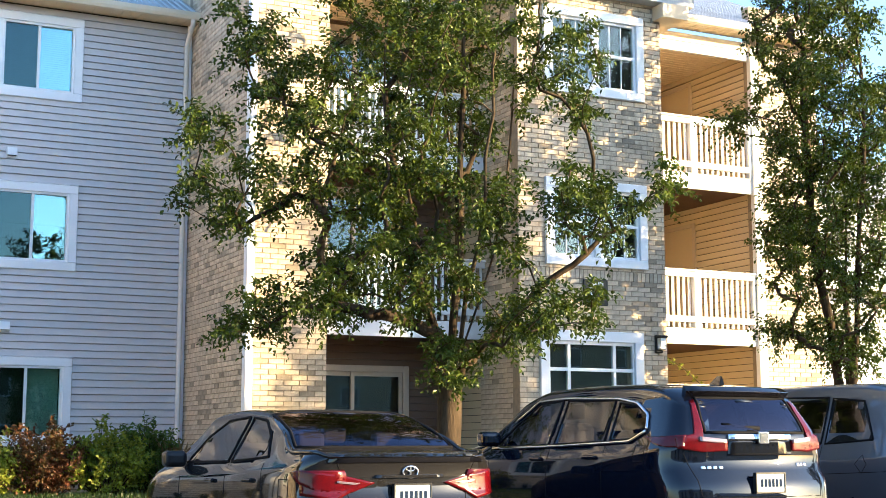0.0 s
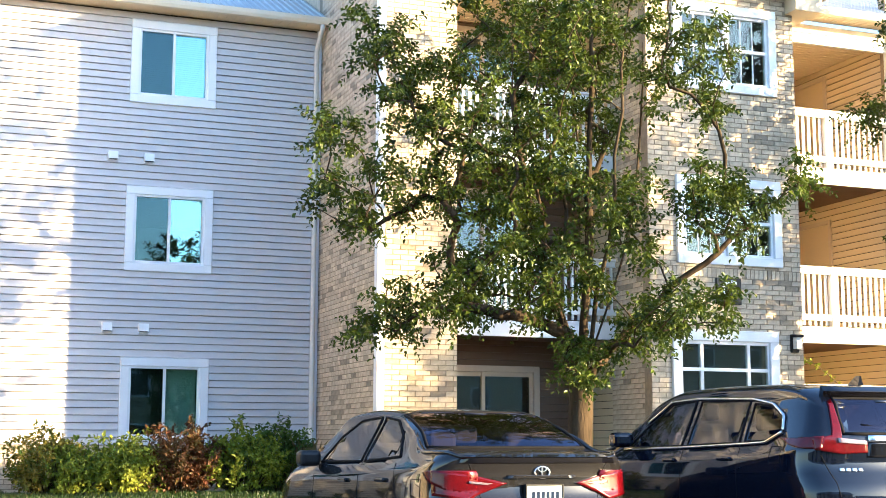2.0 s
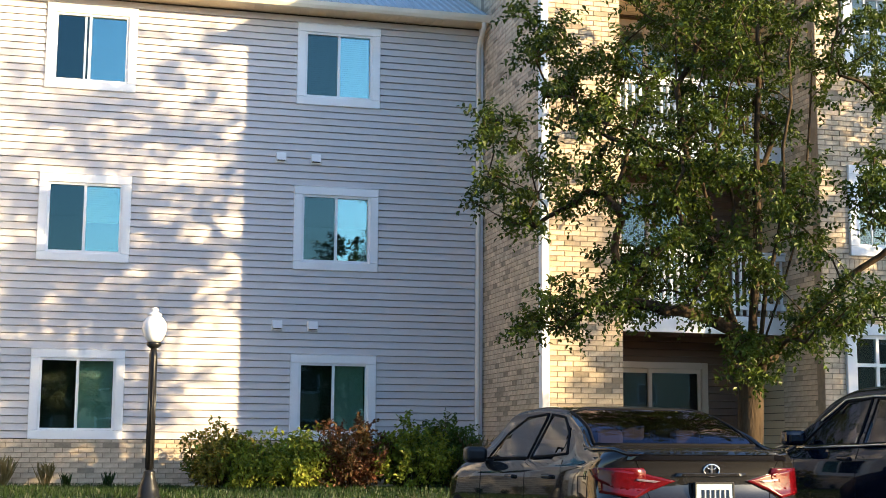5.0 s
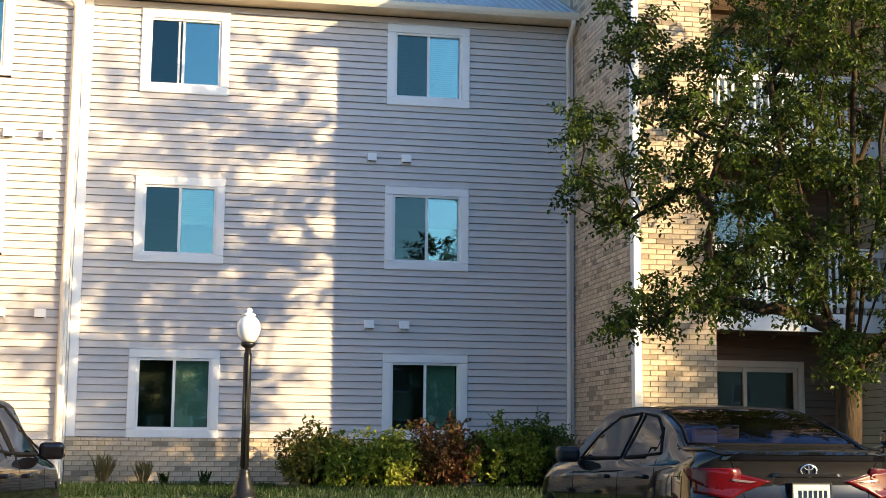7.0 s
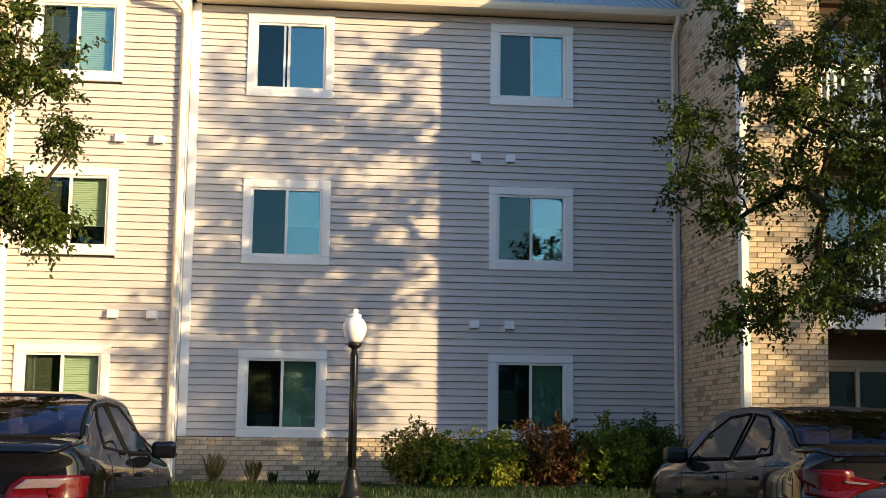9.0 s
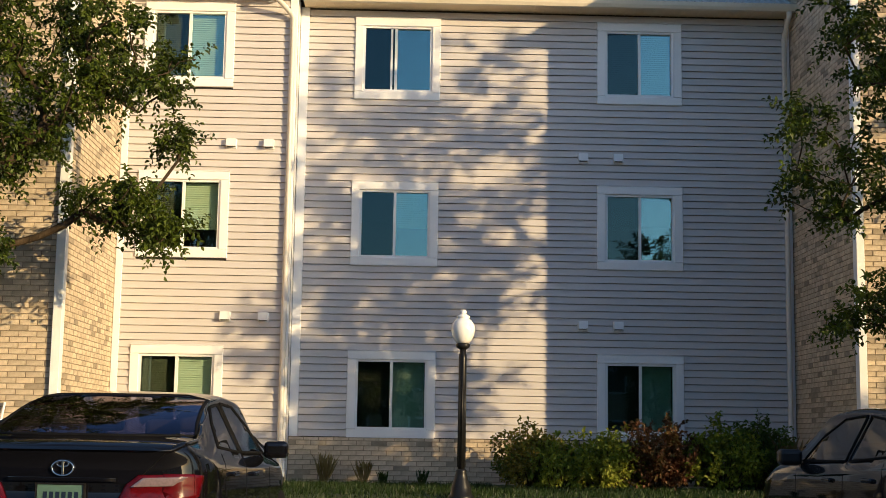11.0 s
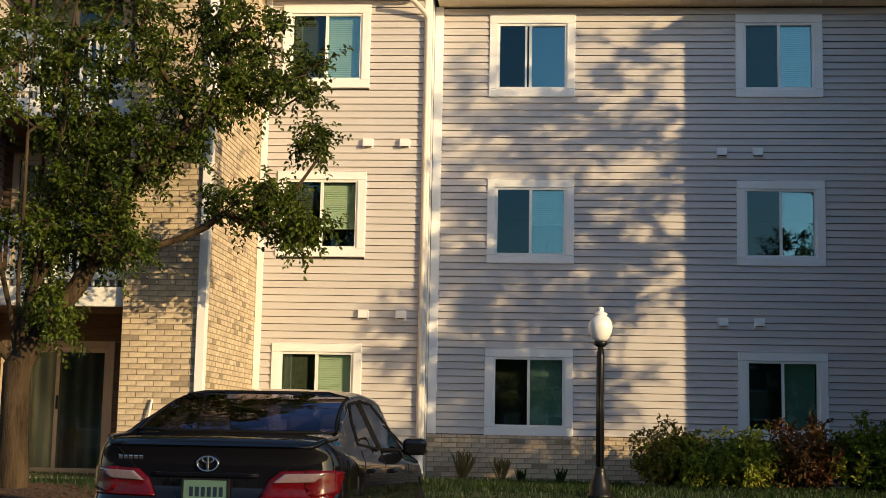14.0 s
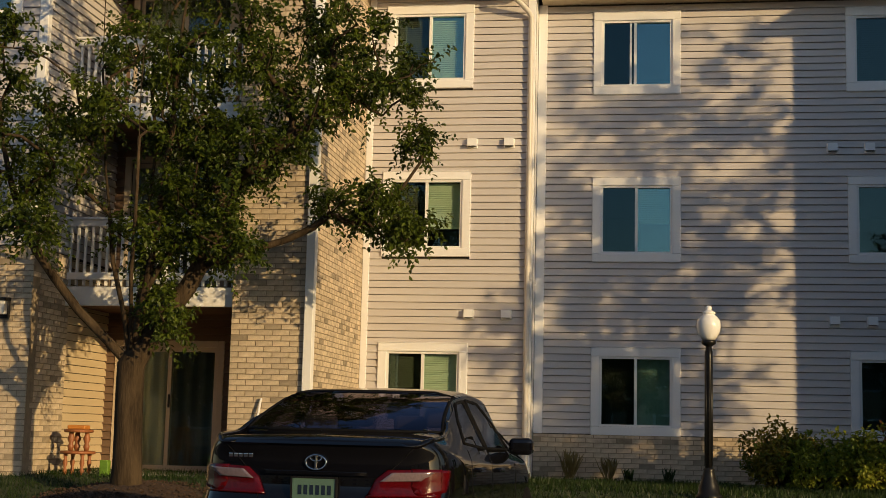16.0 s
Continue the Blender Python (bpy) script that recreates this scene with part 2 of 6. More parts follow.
def brick_wall(wall, length, z0, z1, place, holes=(), near=lambda u, z: True, rng_seed=1, soldier=(), limit=300):
    """Running-bond bricks on a wall face. place(u, z) gives the pose of a brick at u along the wall; holes are (u0, u1, z0, z1).
    Bricks for which near() holds, up to the limit, are objects; the rest is one joined mesh."""
    rnd = random.Random(rng_seed)
    verts, faces = [], []
    made = 0
    todo = []
    row = 0
    z = z0
    while z < z1 - 0.02:
        h = min(COURSE, z1 - z)
        zc = z + h / 2
        stand = any(a - 0.01 <= z < b - 0.03 for a, b in soldier)
        unit = COURSE if stand else LONG
        if stand:
            h = 2 * COURSE
            zc = z + h / 2
        off = 0 if stand else (row % 2) * LONG / 2
        gaps = [(a, b) for a, b, c, d in holes if c < zc < d]
        u = -off
        while u < length:
            for s, e in cut_spans(max(u, 0), min(u + unit, length), gaps):
                if e - s > 0.03:
                    todo.append(((s + e) / 2, zc, e - s - 0.010, h - 0.010))
            u += unit
        z += h
        row += 1
    for u, zc, w, h in todo:
        proud = 0.010 + rnd.uniform(-0.0015, 0.002)
        m = place(u, zc)
        if made < limit and near(u, zc):
            ob = new("brick", brick_mesh(w, h, 0.011))
            ob.parent = wall
            ob.matrix_basis = m @ pose(0, rnd.uniform(-0.0012, 0.0012), 0, 0, rnd.uniform(-0.3, 0.3), 0)
            made += 1
        else:
            n0 = len(verts)
            for x, y, zz in ((-w / 2, 0.02, -h / 2), (w / 2, 0.02, -h / 2), (w / 2, 0.02, h / 2), (-w / 2, 0.02, h / 2), (-w / 2 + 0.002, -proud, -h / 2 + 0.002), (w / 2 - 0.002, -proud, -h / 2 + 0.002), (w / 2 - 0.002, -proud, h / 2 - 0.002), (-w / 2 + 0.002, -proud, h / 2 - 0.002)):
                verts.append(m @ Vector((x, y, zz)))
            faces += [(n0 + 4, n0 + 5, n0 + 6, n0 + 7), (n0, n0 + 1, n0 + 5, n0 + 4), (n0 + 1, n0 + 2, n0 + 6, n0 + 5), (n0 + 2, n0 + 3, n0 + 7, n0 + 6), (n0 + 3, n0, n0 + 4, n0 + 7)]
    if verts:
        me = bpy.data.meshes.new("bricks")
        me.from_pydata(verts, [], faces)
        me.materials.append(BRICK)
        ob = new("bricks", me)
        ob.parent = wall
        tagged(ob, kind="stuff")


def face_front(x0, y):
    return lambda u, z: pose(x0 + u, y, z)


def face_left(x, y0):
    """A face that looks to -x, u runs from y0 forward (towards -y)."""
    return lambda u, z: pose(x, y0 - u, z, 0, 0, -90)


def face_right(x, y0):
    return lambda u, z: pose(x, y0 + u, z, 0, 0, 90)


def siding_wall(wall, length, z0, z1, place, material, holes=()):
    """Lapped boards, each leaning out at its foot."""
    cache = {}
    z = z0
    while z < z1 - 0.01:
        h = min(LAP, z1 - z)
        gaps = [(a, b) for a, b, c, d in holes if c < z + h / 2 < d]
        for s, e in cut_spans(0, length, gaps):
            key = (round(e - s, 3), round(h, 3))
            if key not in cache:
                b = bmesh.new()
                w = e - s
                pr = [(0.02, 0), (-0.027, 0), (-0.027, 0.008), (-0.004, h - 0.010), (0.02, h)]
                ends = [[b.verts.new((sx, y, zz)) for y, zz in pr] for sx in (0, w)]
                for k in range(5):
                    b.faces.new((ends[0][k], ends[1][k], ends[1][(k + 1) % 5], ends[0][(k + 1) % 5]))
                b.faces.new(ends[0])
                b.faces.new(ends[1][::-1])
                cache[key] = mesh_of("board", b, material)
            ob = new("board", cache[key])
            ob.parent = wall
            ob.matrix_basis = place(s, z)
        z += LAP


def slab_wall(name, label, x0, x1, y0, y1, z0, z1, holes=(), axis="x", material=None):
    """A wall body with openings cut right through; holes are (a0, a1, z0, z1) along its axis."""
    bm = bm_new()
    a0, a1 = (x0, x1) if axis == "x" else (y0, y1)
    cuts = sorted({a0, a1, *[h for q in holes for h in q[:2] if a0 < h < a1]})
    for s, e in zip(cuts, cuts[1:]):
        mid = (s + e) / 2
        zz = cut_spans(z0, z1, [(c, d) for a, b, c, d in holes if a < mid < b])
        for c, d in zz:
            if axis == "x":
                box(bm, s, e, y0, y1, c, d)
            else:
                box(bm, x0, x1, s, e, c, d)
    bmesh.ops.remove_doubles(bm, verts=bm.verts[:], dist=0.0001)
    return solid(name, bm, material or MORTAR, label, "wall")


HEADS = (2.483, 5.223, 7.958)     # top of the window casings, storey by storey
WIN_H, CASE = 1.37, 0.135


def window(num, xc, w, y, head, h=WIN_H, kind="slider", blind=0.0, open_left=False, case=CASE, screen=True, blind_left=False, pane=None):
    """A white-cased window in a wall that faces -y: casing boards, frame, two lights, blinds behind."""
    g = thing(f"window_{num}", "white vinyl sliding window with wide white casing" + (" and lowered blinds" if blind > 0.5 else ""), "window", (xc, y, head - h), kind="structure")
    hw = w / 2
    o = -0.045
    for nm, q in (("head_casing", (-hw, hw, h - case, h)), ("sill_casing", (-hw, hw, 0, case)), ("side_casing", (-hw, -hw + case, case, h - case)), ("side_casing", (hw - case, hw, case, h - case))):
        bm = bm_new()
        rounded_box(bm, q[0], q[1], o, 0.02, q[2] + 0.001, q[3] - 0.001, 0.006, 1)
        part(nm, bm, WHITE, g)
    bm = bm_new()
    box(bm, -hw - 0.004, hw + 0.004, o - 0.006, 0.0, h + 0.001, h + 0.008)
    part("drip_cap", bm, WHITE, g)
    iw, i0, i1 = hw - case, case, h - case
    bm = bm_new()
    f = 0.035
    for q in ((-iw, iw, i1 - f, i1), (-iw, iw, i0, i0 + f), (-iw, -iw + f, i0 + f, i1 - f), (iw - f, iw, i0 + f, i1 - f)):
        box(bm, q[0], q[1], -0.02, 0.07, q[2], q[3])
    part("window_frame", bm, SASH, g)
    bm = bm_new()
    mid = 0.0 if not open_left else -0.03
    box(bm, mid - 0.022, mid + 0.022, -0.012, 0.05, i0 + f, i1 - f)
    if open_left:
        box(bm, mid - 0.09, mid - 0.055, 0.0, 0.05, i0 + f, i1 - f)
    part("meeting_rail", bm, SASH, g)
    for nm, a, b, yy, m in (("left_pane", -iw + f, mid - 0.022, 0.012, SCREENED if screen else PANE), ("right_pane", mid + 0.022, iw - f, 0.03, pane or PANE)):
        bm = bm_new()
        box(bm, a, b, yy, yy + 0.004, i0 + f, i1 - f)
        p = part("pane", bm, m, g, "dark insect-screened pane" if m is SCREENED else "")
        p.visible_shadow = False
    if blind:
        hb = (i1 - i0 - 2 * f) * blind
        cnt = int(hb / 0.035)
        for (a, b) in ((0.01, iw - f - 0.01),) + (((-iw + f + 0.01, -0.01),) if blind_left else ()):
            bm = bm_new()
            for k in range(cnt):
                z = i1 - f - 0.02 - k * 0.035
                q = box(bm, a, b, 0.10, 0.104, z - 0.016, z + 0.016)
                for v in q:
                    v.co.y += (v.co.z - z) * 0.7
            box(bm, a + 0.002, b - 0.002, 0.118, 0.122, i1 - f - hb, i1 - f)
            part("blind", bm, BLIND, g, "pale slatted blind")
    return g


# openings of the siding walls
A_COLS, C_COLS = ((3.715, 1.39), (-0.26, 1.40)), ((-3.57, 1.425),)


def holes_for(cols, x0, inset=0.10):
    return [(c - w / 2 + inset - x0, c + w / 2 - inset - x0, hd - WIN_H + inset, hd - inset) for c, w in cols for hd in HEADS]


def abs_holes(cols, inset=0.10):
    return holes_for(cols, 0.0, inset)


YA, YC, YP, YL, YG, YGL = 21.95, 21.37, 18.80, 18.20, 17.85, 17.25
XI, XL = 6.21, -4.58
YRE, YRW = 20.15, 20.0           # back walls of the balcony recesses

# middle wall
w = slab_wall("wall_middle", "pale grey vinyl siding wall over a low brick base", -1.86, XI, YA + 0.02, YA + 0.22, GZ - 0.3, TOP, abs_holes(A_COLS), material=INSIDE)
siding_wall(w, XI + 1.72 - 0.07, 1.125, 8.10, face_front(-1.72, YA), SIDING, [(a + 1.72, b + 1.72, c, d) for a, b, c, d in abs_holes(A_COLS, 0.004)])
bm = bm_new()
box(bm, -1.86, XI, YA - 0.075, YA + 0.02, GZ - 0.3, 1.115)
wb = solid("wall_base", bm, MORTAR, "low blond brick base under the siding", "wall")
brick_wall(wb, XI + 1.86, GZ - 0.10, 1.115, face_front(-1.86, YA - 0.075), soldier=(), rng_seed=3)
# wall of the wing that steps forward
w = slab_wall("wall_wing", "sunlit pale vinyl siding wall of the stepped wing", XL, -1.87, YC + 0.02, YC + 0.22, GZ - 0.3, TOP, abs_holes(C_COLS), material=INSIDE)
siding_wall(w, 2.49, 0.62, 8.10, face_front(-4.47, YC), SIDING, [(a + 4.47, b + 4.47, c, d) for a, b, c, d in abs_holes(C_COLS, 0.004)])
bm = bm_new()
box(bm, -2.07, -1.87, YC + 0.22, YA + 0.02, GZ - 0.3, TOP)
solid("wall_step", bm, WHITE, "short white return between two siding walls", "wall")

num = 0
for c, wd in A_COLS:
    for k, hd in enumerate(HEADS):
        num += 1
        # ground-floor left blinds are added only to grey the black panes
        window(num, c, wd, YA, hd, blind=(1.0, 0, 1.0)[k] if c > 1 else (1.0, 0.55, 0)[k], blind_left=(k == 0 or c > 1 and k == 2), open_left=(c < 1 and k == 2))
for k, hd in enumerate(HEADS):
    num += 1
    window(num, C_COLS[0][0], C_COLS[0][1], YC, hd, blind=(1.0, 0.72, 1.0)[k], blind_left=True, pane=CLEARPANE if k < 2 else None)


def trim(name, x0, x1, y0, y1, z0, z1, label="white corner trim board", material=None):
    bm = bm_new()
    rounded_box(bm, x0, x1, y0, y1, z0, z1, 0.006, 1)
    return solid(name, bm, material or WHITE, label, "trim")


trim("trim", -1.862, -1.72, YA - 0.035, YA + 0.019, 1.12, 8.11)
trim("trim", XI - 0.075, XI - 0.005, YA - 0.03, YA + 0.019, 1.12, 8.11)
trim("trim", -4.577, -4.47, YC - 0.03, YC + 0.019, 0.5, 8.11)
trim("trim", -1.985, -1.865, YC - 0.03, YC + 0.10, 0.5, 8.11)


def vent(x, y, z):
    g = thing("wall_vent", "small white plastic dryer vent on the siding", "vent", (x, y, z), group="wall vents")
    bm = bm_new()
    rounded_box(bm, -0.085, 0.085, -0.03, 0.01, -0.085, 0.075, 0.008, 1)
    part("plate", bm, WHITE, g)
    bm = bm_new()
    vs = box(bm, -0.075, 0.075, -0.11, -0.03, -0.055, 0.07)
    for v in vs:
        if v.co.y < -0.1 and v.co.z > 0:
            v.co.y += 0.03
    part("hood", bm, SASH, g)
    bm = bm_new()
    box(bm, -0.06, 0.06, -0.10, -0.035, -0.062, -0.056)
    part("flap", bm, DARK, g)


for z in (5.68, 2.945):
    for x in (2.79, 3.36):
        vent(x, YA, z)
    for x in (-2.85, -2.26):
        vent(x, YC, z)


# brick bays
def brick_body(name, label, x0, x1, y0, y1, z1=TOP + 0.6, holes=(), axis="x"):
    return slab_wall(name, label, x0, x1, y0, y1, GZ - 0.3, z1, holes, axis)


BRICK_LABEL = "blond brick wall with weathered joints"
w = brick_body("wall_return_east", BRICK_LABEL, XI + 0.012, XI + 0.20, YP + 0.20, YA + 0.2, axis="y")
brick_wall(w, YA - YP, GZ - 0.1, TOP + 0.55, face_left(XI + 0.012, YA), rng_seed=5, near=lambda u, z: z < 3.6)
w = brick_body("wall_pier_east", BRICK_LABEL, XI + 0.012, 7.45, YP + 0.012, YP + 0.20)
brick_wall(w, 1.13, GZ - 0.1, TOP + 0.55, face_front(6.32, YP + 0.012), rng_seed=6, near=lambda u, z: z < 7.2)
trim("trim", XI - 0.02, XI + 0.095, YP - 0.05, YP + 0.10, GZ, 8.6, "white corner board on the brick pier")
w = brick_body("wall_return_west", BRICK_LABEL, XL - 0.20, XL - 0.012, YL + 0.20, YC + 0.2, axis="y")
brick_wall(w, YC - YL, GZ - 0.1, TOP + 0.55, face_right(XL - 0.012, YL), rng_seed=7, near=lambda u, z: z < 3.6)
w = brick_body("wall_pier_west", BRICK_LABEL, -5.72, XL - 0.012, YL + 0.012, YL + 0.20)
brick_wall(w, 1.04, GZ - 0.1, TOP + 0.55, face_front(-5.72, YL + 0.012), rng_seed=8, near=lambda u, z: z < 7.2)
trim("trim", XL - 0.10, XL + 0.02, YL - 0.06, YL + 0.10, GZ, 8.6, "white corner board on the brick pier")
bm = bm_new()
box(bm, XI + 0.012, XI + 0.20, YA + 0.21, 27.9, TOP - 0.3, 11.5)
solid("wall_return_upper", bm, BRICK, "brick wall rising beside the roof slope", "wall")
# inner sides of the piers
for nm, x0, x1, y0, y1 in (("wall_pier_side_east", 7.25, 7.45, YP + 0.2, YA + 0.2), ("wall_pier_side_west", -5.72, -5.52, YL + 0.2, YC + 0.2)):
    bm = bm_new()
    box(bm, x0, x1, y0, y1, GZ - 0.3, TOP)
    solid(nm, bm, BRICK, "brick-coloured side wall inside the balcony recess", "wall")

# stair bay with the entrance
EW = [(10.83 - 0.06, 12.37 + 0.02, 3.95, 5.10), (10.83 - 0.06, 12.39, 6.66, 7.85), (10.62, 12.22, GZ + 0.02, 2.70)]
w = brick_body("wall_stair_bay", BRICK_LABEL, 10.16, 12.84, YG + 0.012, YG + 0.22, TOP + 1.2, [(a, b, c, d) for a, b, c, d in EW])
brick_wall(w, 2.68, GZ - 0.1, TOP + 1.1, face_front(10.16, YG + 0.012), [(a - 10.16 - 0.1, b - 10.16 + 0.1, c - 0.1, d + 0.1) for a, b, c, d in EW], rng_seed=9, near=lambda u, z: 2.7 < z < 7.9, soldier=((3.63, 3.83),))
w = brick_body("wall_stair_bay_side", BRICK_LABEL, 10.172, 10.38, YG + 0.22, 19.10, axis="y")
brick_wall(w, 1.25, GZ - 0.1, TOP + 1.1, face_left(10.172, 19.10), rng_seed=10, near=lambda u, z: z < 6)
bm = bm_new()
box(bm, 10.19, 10.38, 19.10, YA + 0.2, GZ - 0.3, TOP)
w = solid("wall_recess_side", bm, INSIDE, "tan siding side wall of the balcony recess", "wall")
siding_wall(w, YA - 19.10, GZ + 0.05, TOP - 0.1, face_left(10.19, YA), SIDING_TAN)
bm = bm_new()
box(bm, 12.64, 12.84, YG + 0.22, YA + 0.2, GZ - 0.3, TOP)
solid("wall_stair_bay_far", bm, SIDING_TAN, "tan side wall of the stair bay", "wall")
# added sheet: its dark colour gives the shade behind the entrance panes
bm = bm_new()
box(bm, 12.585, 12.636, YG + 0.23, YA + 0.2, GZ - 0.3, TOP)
solid("wall_stair_lining", bm, INSIDE, "added dark sheet for the shade inside the stair bay", "wall")
# far brick pier and the side wall inside its balconies
w = brick_body("wall_pier_far", BRICK_LABEL, 15.30, 16.75, 18.612, 18.80)
brick_wall(w, 1.30, GZ - 0.1, TOP + 0.3, face_front(15.45, 18.612), rng_seed=11, near=lambda u, z: z > 1.5)
trim("trim", 15.27, 15.44, 18.57, 18.68, GZ, 8.05, "white corner post beside the balconies")
bm = bm_new()
box(bm, 15.32, 15.50, 18.80, YA + 0.2, GZ - 0.3, TOP)
w = solid("wall_balcony_side", bm, INSIDE, "tan siding wall inside the far balconies", "wall")
siding_wall(w, YA - 18.80, GZ + 0.05, TOP - 0.1, face_left(15.32, YA), SIDING_TAN)
# stair bay of the western wing: brick below, siding above
w = brick_body("wall_bay_west", BRICK_LABEL, -12.5, -8.19, YGL + 0.012, YGL + 0.22, 3.45)
brick_wall(w, 4.3, GZ - 0.1, 3.42, face_front(-12.49, YGL + 0.012), rng_seed=12, near=lambda u, z: u > 2.6, soldier=((3.22, 3.42),))
w = brick_body("wall_bay_west_side", BRICK_LABEL, -8.40, -8.202, YGL + 0.22, 18.45, 3.45, axis="y")
brick_wall(w, 1.2, GZ - 0.1, 3.42, face_right(-8.202, YGL), rng_seed=13, soldier=((3.22, 3.42),))
w = slab_wall("wall_bay_west_upper", "pale siding upper wall of the stair bay", -12.5, -8.24, YGL + 0.08, YGL + 0.28, 3.45, TOP, [(-9.9, -8.72, 6.7, 7.85)], material=INSIDE)
siding_wall(w, 4.17, 3.47, 8.0, face_front(-12.5, YGL + 0.06), SIDING, [(2.6 - 0.0, 3.78, 6.7, 7.85)])
w = slab_wall("wall_bay_west_upper_side", "pale siding side of the stair bay", -8.43, -8.24, YGL + 0.28, YC, GZ - 0.3, TOP, axis="y", material=INSIDE)
siding_wall(w, YC - 18.46, GZ + 0.05, 3.44, face_right(-8.24, 18.46), SIDING_TAN)
siding_wall(w, YC - YGL - 0.1, 3.47, 8.0, face_right(-8.24, YGL + 0.1), SIDING)
trim("trim", -8.34, -8.21, YGL + 0.02, YGL + 0.14, 3.46, 8.0)
window(20, -9.31, 1.40, YGL + 0.06, HEADS[2], blind=0)


# back walls of the balcony recesses, with glazed doors
def recess(x0, x1, y, tag):
    dx0, dx1 = (7.58, 9.30) if tag == "east" else (-7.98, -6.46)
    hs = [(dx0, dx1, z, z + h) for z, h in ((GZ + 0.02, 1.86), (3.06, 2.06), (5.74, 2.06))]
    w = slab_wall(f"wall_recess_{tag}", "brown back wall of the balcony recess, siding darkened for shade", x0, x1, y + 0.02, y + 0.2, GZ - 0.3, TOP, hs, material=INSIDE)
    siding_wall(w, x1 - x0, GZ + 0.02, TOP - 0.05, face_front(x0, y), SIDING_BROWN_SHADED, [(a - x0 - 0.1, b - x0 + 0.1, c - 0.02, d + 0.1) for a, b, c, d in hs])
    return hs




def sliding_door(num, x0, x1, y, z0, z1, curtain=True):
    g = thing(f"door_{num}", "tan-framed sliding glass patio door" + (" with dark curtains" if curtain else " before a dark room"), "door", (x0, y, z0), kind="structure")
    w, h = x1 - x0, z1 - z0
    for nm, q in (("casing", (-0.1, 0, 0, h + 0.1)), ("casing", (w, w + 0.1, 0, h + 0.1)), ("head_casing", (0.001, w - 0.001, h, h + 0.1))):
        bm = bm_new()
        rounded_box(bm, q[0], q[1], -0.03, 0.02, q[2], q[3], 0.005, 1)
        part(nm, bm, DOORTAN, g)
    for a, b, yy in ((0, w / 2 + 0.03, 0.05), (w / 2 - 0.03, w, 0.02)):
        bm = bm_new()
        for q in ((a, a + 0.06, 0, h), (b - 0.06, b, 0, h), (a + 0.06, b - 0.06, h - 0.07, h), (a + 0.06, b - 0.06, 0, 0.09)):
            box(bm, q[0], q[1], yy, yy + 0.028, q[2], q[3])
        leaf = part("sliding_leaf", bm, DOORTAN, g)
        bm = bm_new()
        box(bm, a + 0.06, b - 0.06, yy + 0.01, yy + 0.016, 0.09, h - 0.07)
        p = part("pane", bm, CLEARPANE, leaf)
        p.visible_shadow = False
    bm = bm_new()
    rounded_box(bm, w / 2 + 0.0, w / 2 + 0.025, -0.02, 0.02, 0.95, 1.15, 0.006, 1)
    part("door_handle", bm, DARK, g)
    if curtain:
        bm = bm_new()
        n = 46
        for k in range(n):
            a = 0.08 + (w - 0.16) * k / n
            b = 0.08 + (w - 0.16) * (k + 1) / n
            ya, yb = (0.16 + 0.03 * math.sin(q * 0.9) for q in (k * 1.0, k + 1.0))
            vs = [bm.verts.new(p) for p in ((a, ya, 0.05), (b, yb, 0.05), (b, yb, h - 0.05), (a, ya, h - 0.05), (a, ya + .01, 0.05), (b, yb + .01, 0.05), (b, yb + .01, h - 0.05), (a, ya + .01, h - 0.05))]
            for f in ((0, 1, 2, 3), (7, 6, 5, 4)):
                bm.faces.new([vs[i] for i in f])
        half = bmesh.new()
        join(half, bm.copy())
        for q, keep, m, lab in ((bm, 1, CURTAIN, "long dark pleated curtain"), (half, -1, BLIND_TAN, "pale vertical blind")):
            dead = [f for f in q.faces if (f.calc_center_median().x - w / 2) * keep < 0]
            bmesh.ops.delete(q, geom=dead, context="FACES")
            part("curtain", q, m, g, lab)


DOORTAN = mat("door_frame", (0.52, 0.43, 0.32), 0.5, var=0.05, scale=3)
BLIND_TAN = mat("vertical_blind", (0.46, 0.40, 0.32), 0.8, var=0.08, scale=5)
CURTAIN = mat("curtain", (0.13, 0.12, 0.11), 0.9, var=0.2, scale=6)
dn = 0
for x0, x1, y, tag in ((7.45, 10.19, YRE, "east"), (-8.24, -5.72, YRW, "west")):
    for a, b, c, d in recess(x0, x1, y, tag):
        dn += 1
        sliding_door(dn, a, b, y, c, d, tag == "west")
w = slab_wall("wall_recess_far", "tan siding back wall of the far balconies", 12.84, 15.32, YA + 0.02, YA + 0.2, GZ - 0.3, TOP, material=INSIDE)
siding_wall(w, 2.48, GZ + 0.02, TOP - 0.05, face_front(12.84, YA), SIDING_TAN)


